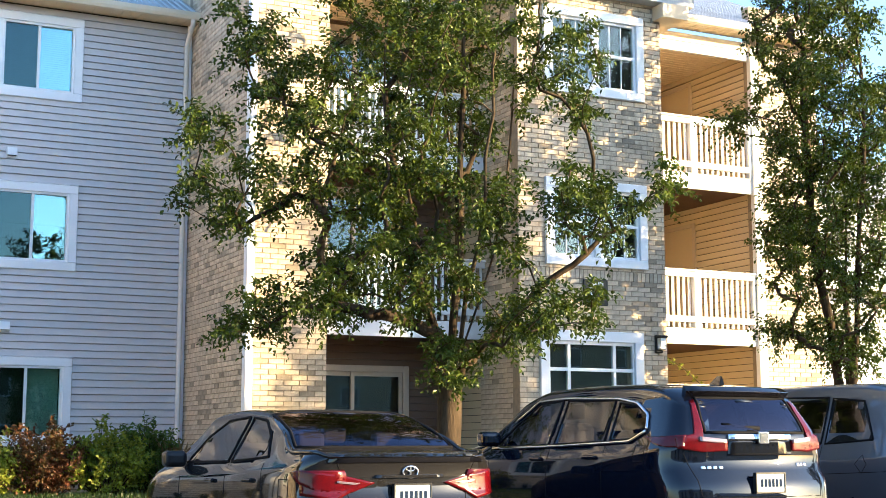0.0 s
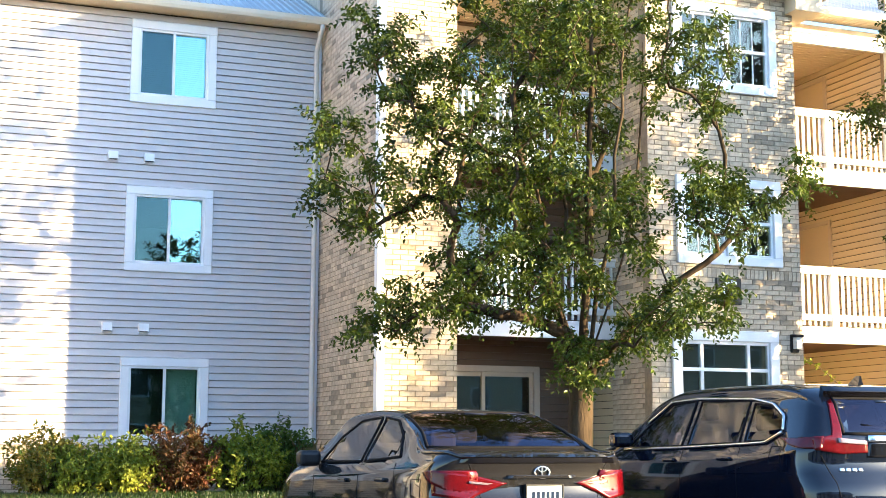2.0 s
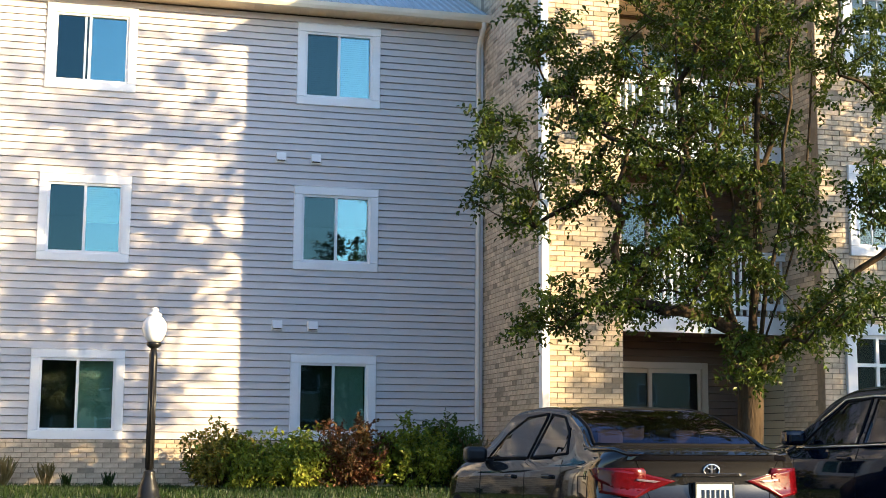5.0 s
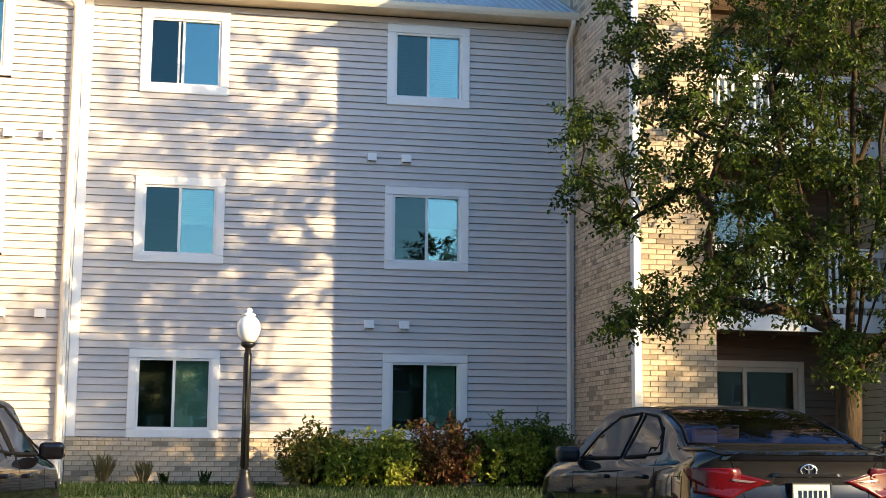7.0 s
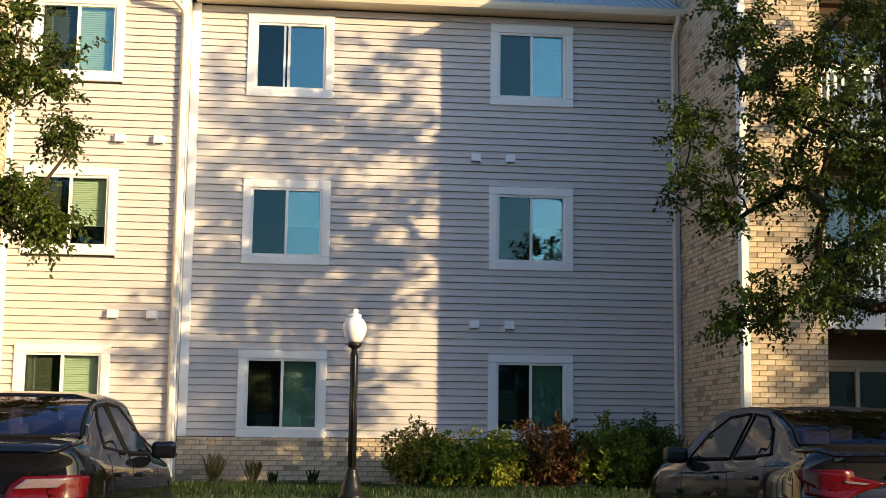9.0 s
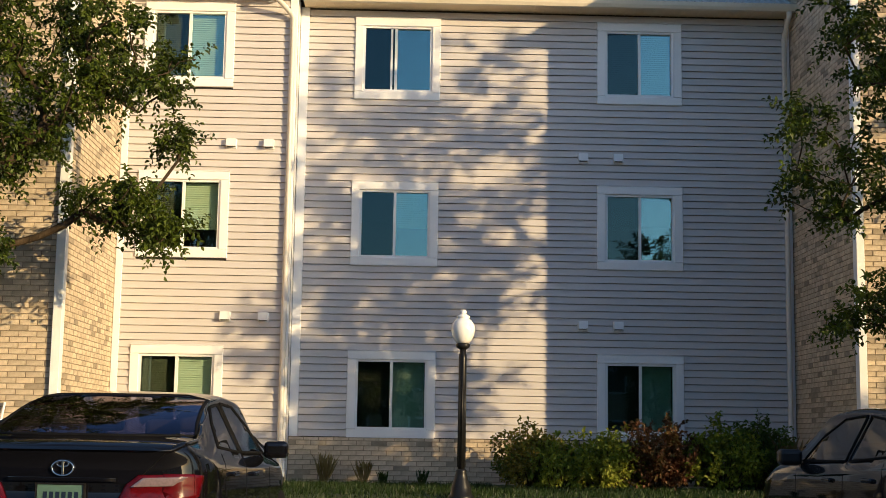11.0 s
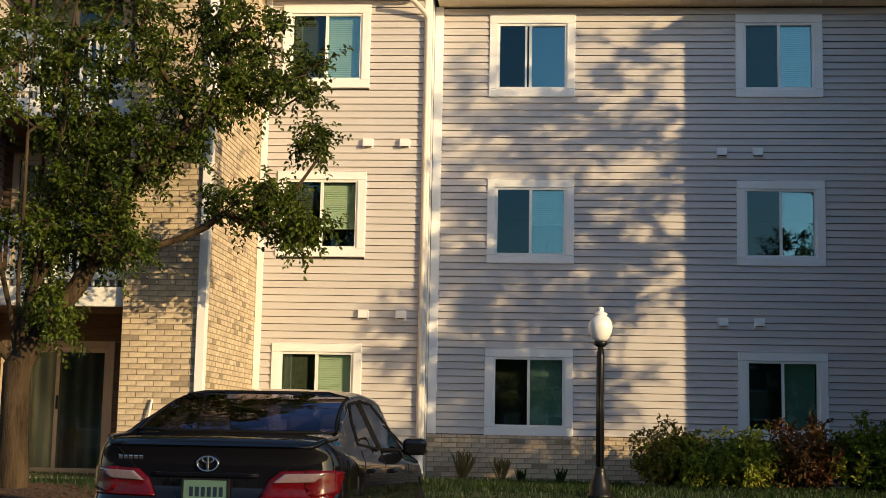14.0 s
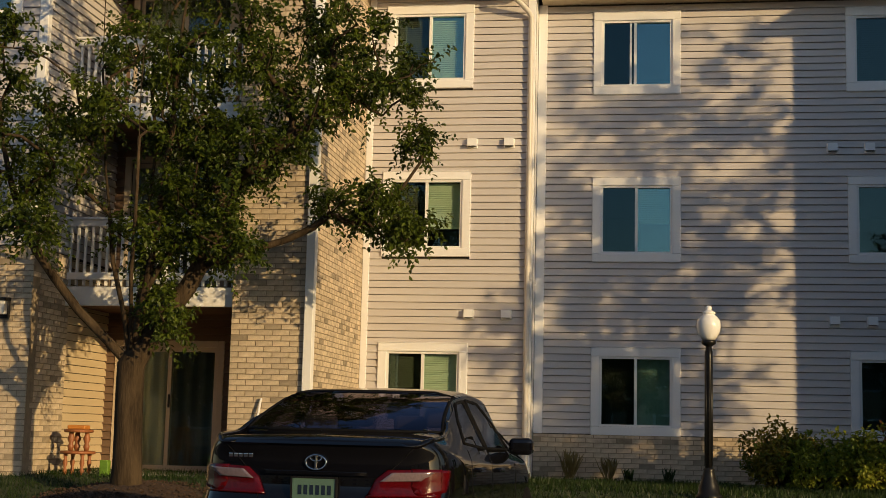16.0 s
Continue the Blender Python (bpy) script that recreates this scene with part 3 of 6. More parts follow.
# balconies
def balcony(x0, x1, y, yb, floor_z, posts=()):
    """A white balcony front: fascia board, rails, balusters and posts round a wooden floor."""
    g = thing("balcony", "white wooden balcony with square balusters", "balcony", ((x0 + x1) / 2, y, floor_z), group="balconies")
    hw = (x1 - x0) / 2
    bm = bm_new()
    rounded_box(bm, -hw, hw, 0, 0.05, -0.27, 0.0, 0.006, 1)
    part("fascia", bm, WHITE, g)
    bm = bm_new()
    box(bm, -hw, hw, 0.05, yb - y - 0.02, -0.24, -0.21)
    part("underside", bm, JOIST, g, "dark brown underside")
    n = int((yb - y - 0.06) / 0.14)
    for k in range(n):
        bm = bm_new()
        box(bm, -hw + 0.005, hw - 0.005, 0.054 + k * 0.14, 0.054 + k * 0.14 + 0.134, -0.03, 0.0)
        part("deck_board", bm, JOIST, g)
    for nm, z0, z1, yy in (("top_rail", 0.86, 0.95, 0.0), ("bottom_rail", 0.10, 0.20, 0.0)):
        bm = bm_new()
        rounded_box(bm, -hw, hw, yy, yy + 0.05, z0, z1, 0.006, 1)
        part(nm, bm, WHITE, g)
    bm = bm_new()
    rounded_box(bm, -hw, hw, -0.03, 0.11, 0.952, 0.985, 0.006, 1)
    part("hand_rail", bm, WHITE, g)
    for p in posts:
        bm = bm_new()
        rounded_box(bm, p - 0.05, p + 0.05, -0.012, 0.09, 0.0, 0.95, 0.006, 1)
        part("post", bm, WHITE, g)
    b = bmesh.new()
    box(b, -0.018, 0.018, 0.052, 0.088, 0.02, 0.94)
    me = mesh_of("baluster", b, WHITE)
    cnt = round(2 * hw / 0.112)
    for k in range(cnt):
        ob = part("baluster", me, WHITE, g)
        ob.location = (-hw + (k + 0.5) * 2 * hw / cnt, 0, 0)


JOIST = mat("dark_brown_deck", (0.10, 0.05, 0.03), 0.8, var=0.3, scale=5, stretch=(0.2, 1, 1))
for z in (3.02, 5.66):
    balcony(-8.24, -5.72, YL + 0.12, YRW, z, (-0.1,))
    balcony(7.46, 10.18, YP + 0.14, YRE, z, (0.0,))
    balcony(12.85, 15.31, 18.62, YA, z + 0.03, (-0.06, 1.18))
for x0, x1, y0, y1 in ((7.45, 10.19, YP + 0.1, YA), (-8.24, -5.72, YL + 0.1, YC), (12.84, 15.32, 18.6, YA)):
    bm = bm_new()
    box(bm, x0, x1, y0, y1, 7.98, 8.12)
    k = y0
    while k < y1:
        box(bm, x0, x1, k, k + 0.01, 7.972, 7.98)
        k += 0.12
    solid("ceiling", bm, SOFFIT, "tan panelled balcony ceiling", "ceiling")
trim("trim", 12.85, 15.27, 18.62, 18.70, 7.80, 7.975, "white beam over the far balcony")


# windows of the stair bay
def grid_window(num, x0, x1, y, z0, z1, case=0.14):
    g = thing(f"window_{num}", "white twin window with glazing bars and wide casing", "window", ((x0 + x1) / 2, y, z0), kind="structure")
    hw, h = (x1 - x0) / 2, z1 - z0
    for nm, q in (("head_casing", (-hw, hw, h - case, h)), ("sill_casing", (-hw, hw, 0, case)), ("side_casing", (-hw, -hw + case, case, h - case)), ("side_casing", (hw - case, hw, case, h - case)), ("mullion", (-0.06, 0.06, case, h - case))):
        bm = bm_new()
        rounded_box(bm, q[0], q[1], -0.05, 0.03, q[2] + 0.001, q[3] - 0.001, 0.006, 1)
        part(nm, bm, WHITE, g)
    for a, b in ((-hw + case, -0.06), (0.06, hw - case)):
        bm = bm_new()
        f = 0.04
        i0, i1 = case, h - case
        for q in ((a, b, i1 - f, i1), (a, b, i0, i0 + f), (a, a + f, i0 + f, i1 - f), (b - f, b, i0 + f, i1 - f), (a + f, b - f, (i0 + i1) / 2 - 0.025, (i0 + i1) / 2 + 0.025)):
            box(bm, q[0], q[1], 0.0, 0.06, q[2], q[3])
        sash = part("sash", bm, SASH, g)
        bm = bm_new()
        box(bm, a + f, b - f, 0.03, 0.034, i0 + f, i1 - f)
        p = part("pane", bm, CLEARPANE, sash)
        p.visible_shadow = False
        for k in (1, 2):
            bm = bm_new()
            xx = a + f + (b - a - 2 * f) * k / 3
            box(bm, xx - 0.008, xx + 0.008, 0.02, 0.045, i0 + f, i1 - f)
            part("glazing_bar", bm, SASH, sash)


grid_window(21, 10.62, 12.48, YG, 3.85, 5.20)
grid_window(22, 10.62, 12.48, YG, 6.56, 7.95)


def entrance():
    x0, x1, z1 = 10.50, 12.36, 2.85
    g = thing("door_10", "white-framed glazed entrance with transom lights", "door", ((x0 + x1) / 2, YG, GZ), kind="structure")
    hw, h = (x1 - x0) / 2, z1 - GZ
    c = 0.16
    for nm, q in (("head_casing", (-hw, hw, h - c, h)), ("side_casing", (-hw, -hw + c, 0, h - c)), ("side_casing", (hw - c, hw, 0, h - c))):
        bm = bm_new()
        rounded_box(bm, q[0], q[1], -0.05, 0.03, q[2], q[3], 0.006, 1)
        part(nm, bm, WHITE, g)
    bm = bm_new()
    iw, t = hw - c, 0.05
    bars = [-iw, -iw + 0.36, iw - 0.36, iw]
    for b in bars:
        box(bm, b - t / 2, b + t / 2, 0.0, 0.06, 0.0, h - c)
    for z in (h - c - 0.025, h - c - 0.43, 0.05):
        for a, b in zip(bars, bars[1:]):
            box(bm, a + t / 2, b - t / 2, 0.0, 0.06, z - t / 2, z + t / 2)
    part("door_frame", bm, SASH, g)
    for a, b in zip(bars, bars[1:]):
        for z0, zz in ((0.07, h - c - 0.46), (h - c - 0.40, h - c - 0.05)):
            bm = bm_new()
            box(bm, a + t / 2, b - t / 2, 0.03, 0.036, z0, zz)
            p = part("pane", bm, CLEARPANE, g)
            p.visible_shadow = False


entrance()


def wall_lantern(x, y, z):
    g = thing("wall_lantern", "black box-shaped wall lantern with frosted glass", "lamp", (x, y, z), group="wall lanterns")
    bm = bm_new()
    rounded_box(bm, -0.065, 0.065, -0.05, 0.012, -0.15, 0.13, 0.008, 1)
    part("back_plate", bm, DARK, g)
    bm = bm_new()
    rounded_box(bm, -0.075, 0.075, -0.17, -0.05, 0.08, 0.12, 0.006, 1)
    part("cap", bm, DARK, g)
    bm = bm_new()
    rounded_box(bm, -0.05, 0.05, -0.15, -0.05, -0.10, 0.078, 0.006, 1)
    part("glass_box", bm, FROST, g, "frosted glass")


FROST = mat("frosted_glass", (0.75, 0.75, 0.72), 0.4, var=0.03, scale=5, bump=0.0)
wall_lantern(10.36, YG, 2.72)
wall_lantern(12.66, YG, 2.70)
wall_lantern(-8.55, YGL, 2.62)


def letter_sign():
    g = thing("letter_sign", "dark square plate with a white letter C", "sign", (11.50, YG - 0.002, 3.45))
    bm = bm_new()
    rounded_box(bm, -0.22, 0.22, -0.035, 0.004, -0.2, 0.2, 0.006, 1)
    part("plate", bm, DARK, g)
    cu = bpy.data.curves.new("letter", "FONT")
    cu.body, cu.size, cu.extrude, cu.align_x, cu.align_y = "C", 0.42, 0.006, "CENTER", "CENTER"
    tmp = bpy.data.objects.new("letter", cu)
    scene.collection.objects.link(tmp)
    me = bpy.data.meshes.new_from_object(tmp.evaluated_get(bpy.context.evaluated_depsgraph_get()))
    bpy.data.objects.remove(tmp)
    me.materials.append(WHITE)
    ob = part("letter", me, WHITE, g, "white letter C")
    ob.matrix_basis = pose(0, -0.043, 0, 90, 0, 0)


letter_sign()


# ---- roofs and gutters ----
def roof(name, x0, x1, y_eave, z_eave, depth, slope):
    r = thing(name, "pale grey ribbed metal roof with shallow pitch", "roof", kind="structure")
    c, s = math.cos(slope), math.sin(slope)
    bm = bm_new()
    for dx in ((x0, x1),):
        p = [(dx[0], y_eave, z_eave), (dx[1], y_eave, z_eave), (dx[1], y_eave + depth * c, z_eave + depth * s), (dx[0], y_eave + depth * c, z_eave + depth * s)]
        lo = [bm.verts.new((q[0], q[1], q[2] - 0.05)) for q in p]
        hi = [bm.verts.new(q) for q in p]
        bm.faces.new(lo[::-1])
        bm.faces.new(hi)
        for k in range(4):
            bm.faces.new((lo[k], lo[(k + 1) % 4], hi[(k + 1) % 4], hi[k]))
    part("deck", bm, ROOF, r)
    verts, faces = [], []
    x = x0 + 0.02
    run = min(depth, 6.0)
    while x < x1 - 0.05:      # raised ribs run up the slope, with a flat pan between them
        n0 = len(verts)
        for d in (0.0, run):
            for u, t in ((0.0, 0.002), (0.012, 0.026), (0.038, 0.026), (0.05, 0.002)):
                verts.append((x + u, y_eave + d * c - t * s, z_eave + d * s + t * c))
        faces += [(n0 + k, n0 + k + 1, n0 + k + 5, n0 + k + 4) for k in range(3)] + [(n0 + 3, n0 + 2, n0 + 1, n0)]
        x += 0.13
    me = bpy.data.meshes.new("ribbing")
    me.from_pydata(verts, [], faces)
    me.materials.append(ROOF)
    part("ribbing", me, ROOF, r)
    return r


def eave(x0, x1, yw, z):
    """Soffit, fascia and gutter along a wall that faces -y; z is the gutter's lower edge."""
    bm = bm_new()
    box(bm, x0, x1, yw - 0.36, yw + 0.02, z + 0.015, z + 0.035)
    k = x0 + 0.02
    while k < x1 - 0.02:
        box(bm, k, k + 0.012, yw - 0.35, yw + 0.02, z + 0.006, z + 0.0145)
        k += 0.15
    solid("ceiling", bm, SOFFIT, "tan ribbed vinyl soffit under the eave", "soffit")
    bm = bm_new()
    pr = [(-0.37, 0.0), (-0.45, 0.0), (-0.475, 0.05), (-0.485, 0.115), (-0.47, 0.12), (-0.46, 0.06), (-0.44, 0.012), (-0.38, 0.012), (-0.38, 0.15), (-0.36, 0.15), (-0.36, 0.0)]
    e = [[bm.verts.new((x, yw + a, z + b)) for a, b in pr] for x in (x0, x1)]
    n = len(pr)
    for k in range(n):
        bm.faces.new((e[0][k], e[1][k], e[1][(k + 1) % n], e[0][(k + 1) % n]))
    bm.faces.new(e[0])
    bm.faces.new(e[1][::-1])
    solid("gutter", bm, GUTTER, "cream metal rain gutter along the eave", "gutter")


EAVE_Z = 8.10
eave(-1.80, XI, YA, EAVE_Z)
eave(XL, -1.84, YC, EAVE_Z)
eave(12.86, 17.3, 18.62, EAVE_Z + 0.08)
roof("roof_middle", -1.86, XI - 0.01, YA - 0.44, EAVE_Z + 0.11, 8, radians(27))
roof("roof_wing", XL, -1.86, YC - 0.44, EAVE_Z + 0.11, 8, radians(27))
roof("roof_far", 12.9, 17.4, 18.18, EAVE_Z + 0.19, 8, radians(27))
roof("roof_bay_east", XI - 0.2, 10.2, YP - 0.4, 8.75, 8, radians(24))
roof("roof_bay_west", -8.3, XL + 0.2, YL - 0.4, 8.75, 8, radians(24))


SPOUT = mat("downspout_metal", (0.70, 0.66, 0.60), 0.4, var=0.06, scale=3, fine=30, bump=0.05)


def downspout(x, y, z0, z1, bend=0.0, out=0.38):
    """A round-edged metal pipe with an elbow up to the gutter and a foot."""
    bm = bm_new()
    pts = [(x + bend, y - out, z1), (x + bend, y - out, z1 - 0.10), (x + bend * 0.85, y - out * 0.8, z1 - 0.14), (x + bend * 0.15, y - 0.10, z1 - 0.32), (x, y - 0.045, z1 - 0.40), (x, y - 0.045, z0 + 0.15), (x, y - 0.12, z0 + 0.03)]
    tube(bm, pts, [0.042] * len(pts), 10)
    return solid("downspout", bm, SPOUT, "cream-white metal downspout with an elbow at the eave", "downspout")


downspout(XI - 0.105, YA - 0.03, GZ, EAVE_Z + 0.02)
downspout(-1.93, YC - 0.03, GZ, EAVE_Z + 0.02, bend=-0.30)
# boxed eave end of the stair bay's gable
bm = bm_new()
vs = box(bm, 12.70, 13.20, YG - 0.30, YG + 0.5, 7.95, 8.18)
solid("trim", bm, SOFFIT, "boxed eave end of the gable", "trim")
bm = bm_new()
pts = [(9.6, 8.2), (13.35, 8.2), (13.35, 8.35), (11.5, 9.6), (9.6, 8.35)]
a = [bm.verts.new((x, YG - 0.25, z)) for x, z in pts]
b = [bm.verts.new((x, YG + 5.0, z)) for x, z in pts]
bm.faces.new(a)
bm.faces.new(b[::-1])
for k in range(5):
    bm.faces.new((a[k], b[k], b[(k + 1) % 5], a[(k + 1) % 5]))
solid("roof_gable", bm, ROOF, "gable roof over the stair bay", "roof")
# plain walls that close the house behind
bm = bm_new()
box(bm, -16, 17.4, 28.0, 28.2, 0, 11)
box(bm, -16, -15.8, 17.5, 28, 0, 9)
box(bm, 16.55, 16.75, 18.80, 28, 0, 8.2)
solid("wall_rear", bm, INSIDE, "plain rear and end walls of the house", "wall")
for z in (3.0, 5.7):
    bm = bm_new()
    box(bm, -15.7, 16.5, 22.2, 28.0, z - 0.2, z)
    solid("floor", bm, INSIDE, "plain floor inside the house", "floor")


# ---- parked cars ----
def paint(name, col, flake=0.3):
    return mat(name, col, 0.35, metal=flake, var=0.05, scale=1.5, fine=400, bump=0.0, coat=1.0, spec=0.0)


CHROME = mat("chrome", (0.75, 0.75, 0.76), 0.10, metal=1.0, var=0.02, scale=4, bump=0.0)
RUBBER = mat("rubber", (0.008, 0.008, 0.009), 0.8, var=0.2, scale=12, bump=0.1, spec=0.08)
CARGLASS = glass("car_glass", (0.15, 0.15, 0.20), 0.0, rough=0.05)
REARGLASS = glass("tinted_rear_glass", (0.17, 0.16, 0.25), 0.01, (0.80, 0.76, 1.0), rough=0.015)
CABIN = mat("cabin_cloth", (0.05, 0.05, 0.055), 0.9, var=0.2, scale=20)
TAIL = mat("red_lens", (0.07, 0.0012, 0.0025), 0.2, var=0.25, scale=30, fine=90, bump=0.1, coat=0.35, spec=0.2)
CLEAR = mat("clear_lens", (0.24, 0.18, 0.20), 0.15, metal=0.3, var=0.15, scale=40, bump=0.2, coat=1.0)
PLATE = mat("plate_white", (0.36, 0.42, 0.45), 0.6, var=0.06, scale=9)
PLATE_GREEN = mat("plate_green", (0.09, 0.16, 0.13), 0.4, var=0.08, scale=9)
PLATE_INK = mat("plate_ink", (0.015, 0.025, 0.05), 0.8, var=0.1, scale=9, spec=0.05)
from mathutils.bvhtree import BVHTree


def smooth_line(keys, t):
    """Values between keys (position, value...) along t, eased by a monotone cubic."""
    xs = [k[0] for k in keys]
    i = max(0, min(len(xs) - 2, int(np.searchsorted(xs, t)) - 1))
    h = xs[i + 1] - xs[i]
    u = min(1, max(0, (t - xs[i]) / h))
    res = []
    for c in range(1, len(keys[0])):
        v = [k[c] for k in keys]
        d = [(v[j + 1] - v[j]) / (xs[j + 1] - xs[j]) for j in range(len(xs) - 1)]

        def slope(j):
            if j == 0:
                return d[0]
            if j == len(xs) - 1:
                return d[-1]
            return 0.0 if d[j - 1] * d[j] <= 0 else 2 * d[j - 1] * d[j] / (d[j - 1] + d[j])
        m0, m1 = slope(i), slope(i + 1)
        res.append((2 * u ** 3 - 3 * u ** 2 + 1) * v[i] + (u ** 3 - 2 * u ** 2 + u) * h * m0 + (-2 * u ** 3 + 3 * u ** 2) * v[i + 1] + (u ** 3 - u ** 2) * h * m1)
    return res


def rounded_section(pts, per=5):
    """A Catmull-Rom line through the corner points of half a section."""
    out = []
    p = [2 * Vector(pts[0]) - Vector(pts[1])] + [Vector(q) for q in pts] + [2 * Vector(pts[-1]) - Vector(pts[-2])]
    for i in range(1, len(p) - 2):
        for k in range(per):
            t = k / per
            a, b, c, d = p[i - 1], p[i], p[i + 1], p[i + 2]
            out.append(0.5 * (2 * b + (c - a) * t + (2 * a - 5 * b + 4 * c - d) * t * t + (3 * b - a - 3 * c + d) * t ** 3))
    out.append(p[-2])
    return out


def inside(poly, a, b):
    n, odd = len(poly), False
    for i in range(n):
        (x0, y0), (x1, y1) = poly[i], poly[i - 1]
        if (y0 > b) != (y1 > b) and a < (x1 - x0) * (b - y0) / (y1 - y0) + x0:
            odd = not odd
    return odd


class Body:
    """A car's shell lofted from sections: keys are (y, half width, lowest z, belt z, top z, top half width)."""

    def __init__(self, keys, length, rear_lean, rear_bow=0.16, nose_bow=0.5):
        self.bm = bmesh.new()
        self.gone = []
        self.length, self.lean, self.rear_bow, self.nose_bow = length, rear_lean, rear_bow, nose_bow
        ys = sorted({*np.linspace(0, 0.2, 7), *np.linspace(0.2, length - 0.2, 84), *np.linspace(length - 0.2, length, 7)})
        rings = []
        for y in ys:
            w, zb, zbelt, zt, wt = smooth_line(keys, y)
            e = min(y, length - y)
            k = 0.93 + 0.07 * min(1, math.sqrt(max(0, e) / 0.14))
            w *= k
            wt *= k
            zb2 = zb + (1 - k) * 1.2
            g = max(0.02, zt - zbelt)
            pts = [(0, 0, zb2), (w * 0.84, 0, zb2), (w * 0.965, 0, zb2 + 0.05), (w, 0, zb + 0.42 * (zbelt - zb)), (w * 0.992, 0, zbelt - 0.13), (w * 0.955, 0, zbelt - 0.015),
                   (w * 0.955 + (wt - w * 0.955) * 0.82, 0, zbelt + g * 0.72), (wt, 0, zt - min(0.05, g * 0.3)), (wt * 0.72, 0, zt - 0.012), (0, 0, zt)]
            sec = rounded_section(pts, 5)
            rings.append([Vector((q.x, y, q.z)) for q in sec])
        n = len(rings[0])
        left = [[self.put(q, -1) for q in r] for r in rings]
        right = [[left[i][j] if r[j].x < 1e-6 else self.put(r[j], 1) for j in range(n)] for i, r in enumerate(rings)]
        for i in range(len(rings) - 1):
            for j in range(n - 1):
                for side, flip in ((left, False), (right, True)):
                    q = [side[i][j], side[i + 1][j], side[i + 1][j + 1], side[i][j + 1]]
                    q = list(dict.fromkeys(q))
                    if len(q) > 2:
                        self.bm.faces.new(q if flip else q[::-1])
        for i in (0, len(rings) - 1):
            m = 14
            rows = []
            for j in range(n):
                a, b = left[i][j], right[i][j]
                if a is b:
                    rows.append([a] * (m + 1))
                else:
                    r = rings[i][j]
                    rows.append([a] + [self.put(Vector((r.x * (2 * k / m - 1), r.y, r.z)), 1) for k in range(1, m)] + [b])
            for r0, r1 in zip(rows, rows[1:]):
                for k in range(m):
                    q = list(dict.fromkeys([r0[k], r0[k + 1], r1[k + 1], r1[k]]))
                    if len(q) > 2:
                        try:
                            self.bm.faces.new(q)
                        except ValueError:
                            pass
        bmesh.ops.recalc_face_normals(self.bm, faces=self.bm.faces[:])
        for f in self.bm.faces:
            f.smooth = True
        self.tree = BVHTree.FromBMesh(self.bm)

    def put(self, p, sx):
        y = p.y
        fade = max(0, 1 - y / 0.9)
        z = p.z
        y2 = y + fade * (smooth_line(self.lean, z)[0] + self.rear_bow * abs(p.x / 0.9) ** 2.6)
        f2 = max(0, 1 - (self.length - y) / 0.9)
        y2 -= f2 * self.nose_bow * abs(p.x / 0.9) ** 2.4
        return self.bm.verts.new((p.x * sx, y2, z))

    def hit(self, a, b, axis):
        """The point of the shell at (a, b): rear: (x, z); left or right: (y, z); top: (x, y)."""
        o, d = {"rear": ((a, -3, b), (0, 1, 0)), "left": ((-3, a, b), (1, 0, 0)), "right": ((3, a, b), (-1, 0, 0)), "top": ((a, b, 4), (0, 0, -1)), "front": ((a, 9, b), (0, -1, 0))}[axis]
        loc, nor, _, _ = self.tree.ray_cast(Vector(o), Vector(d))
        if loc is None:
            loc, nor, _, _ = self.tree.find_nearest(Vector((a, 0, b)) if axis == "rear" else Vector(((-1 if axis == "left" else 1), a, b)))
        if nor.dot(Vector(d)) > 0:
            nor = -nor
        return loc, nor

    def patch(self, poly, axis, off=0.004, thick=0.006, cuts=3):
        """A piece that lies on the shell, with its own thickness."""
        b = bmesh.new()
        f = b.faces.new([b.verts.new((p[0], p[1], 0)) for p in poly])
        bmesh.ops.triangulate(b, faces=[f])
        for _ in range(2):
            bmesh.ops.subdivide_edges(b, edges=b.edges[:], cuts=cuts if _ == 0 else 1, use_grid_fill=True)
        bmesh.ops.triangulate(b, faces=b.faces[:])
        out = bmesh.new()
        lo, hi = {}, {}
        for v in b.verts:
            loc, nor = self.hit(v.co.x, v.co.y, axis)
            lo[v] = out.verts.new(loc + nor * (off - 0.006))
            hi[v] = out.verts.new(loc + nor * (off + thick))
        for q in b.faces:
            out.faces.new([hi[v] for v in q.verts]).smooth = True
        for e in b.edges:
            if e.is_boundary:
                v, w = e.verts
                out.faces.new((lo[v], lo[w], hi[w], hi[v]))
        b.free()
        return out

    def sheet(self, poly, axis, cell=0.045):
        """An evenly meshed pane that follows the shell inside a convex outline."""
        b = bmesh.new()
        a0, a1, b0, b1 = min(p[0] for p in poly), max(p[0] for p in poly), min(p[1] for p in poly), max(p[1] for p in poly)
        na, nb = max(2, round((a1 - a0) / cell)), max(2, round((b1 - b0) / cell))
        vs = [[b.verts.new((a0 + (a1 - a0) * i / na, b0 + (b1 - b0) * j / nb, 0)) for j in range(nb + 1)] for i in range(na + 1)]
        for i in range(na):
            for j in range(nb):
                b.faces.new((vs[i][j], vs[i + 1][j], vs[i + 1][j + 1], vs[i][j + 1]))
        mid = Vector((sum(p[0] for p in poly), sum(p[1] for p in poly), 0)) / len(poly)
        for p, q in zip(poly, poly[1:] + poly[:1]):
            e = Vector((q[0] - p[0], q[1] - p[1], 0))
            out = Vector((e.y, -e.x, 0))
            if out.dot(mid - Vector((p[0], p[1], 0))) > 0:
                out = -out
            bmesh.ops.bisect_plane(b, geom=b.verts[:] + b.edges[:] + b.faces[:], plane_co=(p[0], p[1], 0), plane_no=out, clear_outer=True)
        col = 1 if axis in ("rear", "front") else 0
        pts = [(v, self.hit(v.co.x, v.co.y, axis)[0]) for v in b.verts]
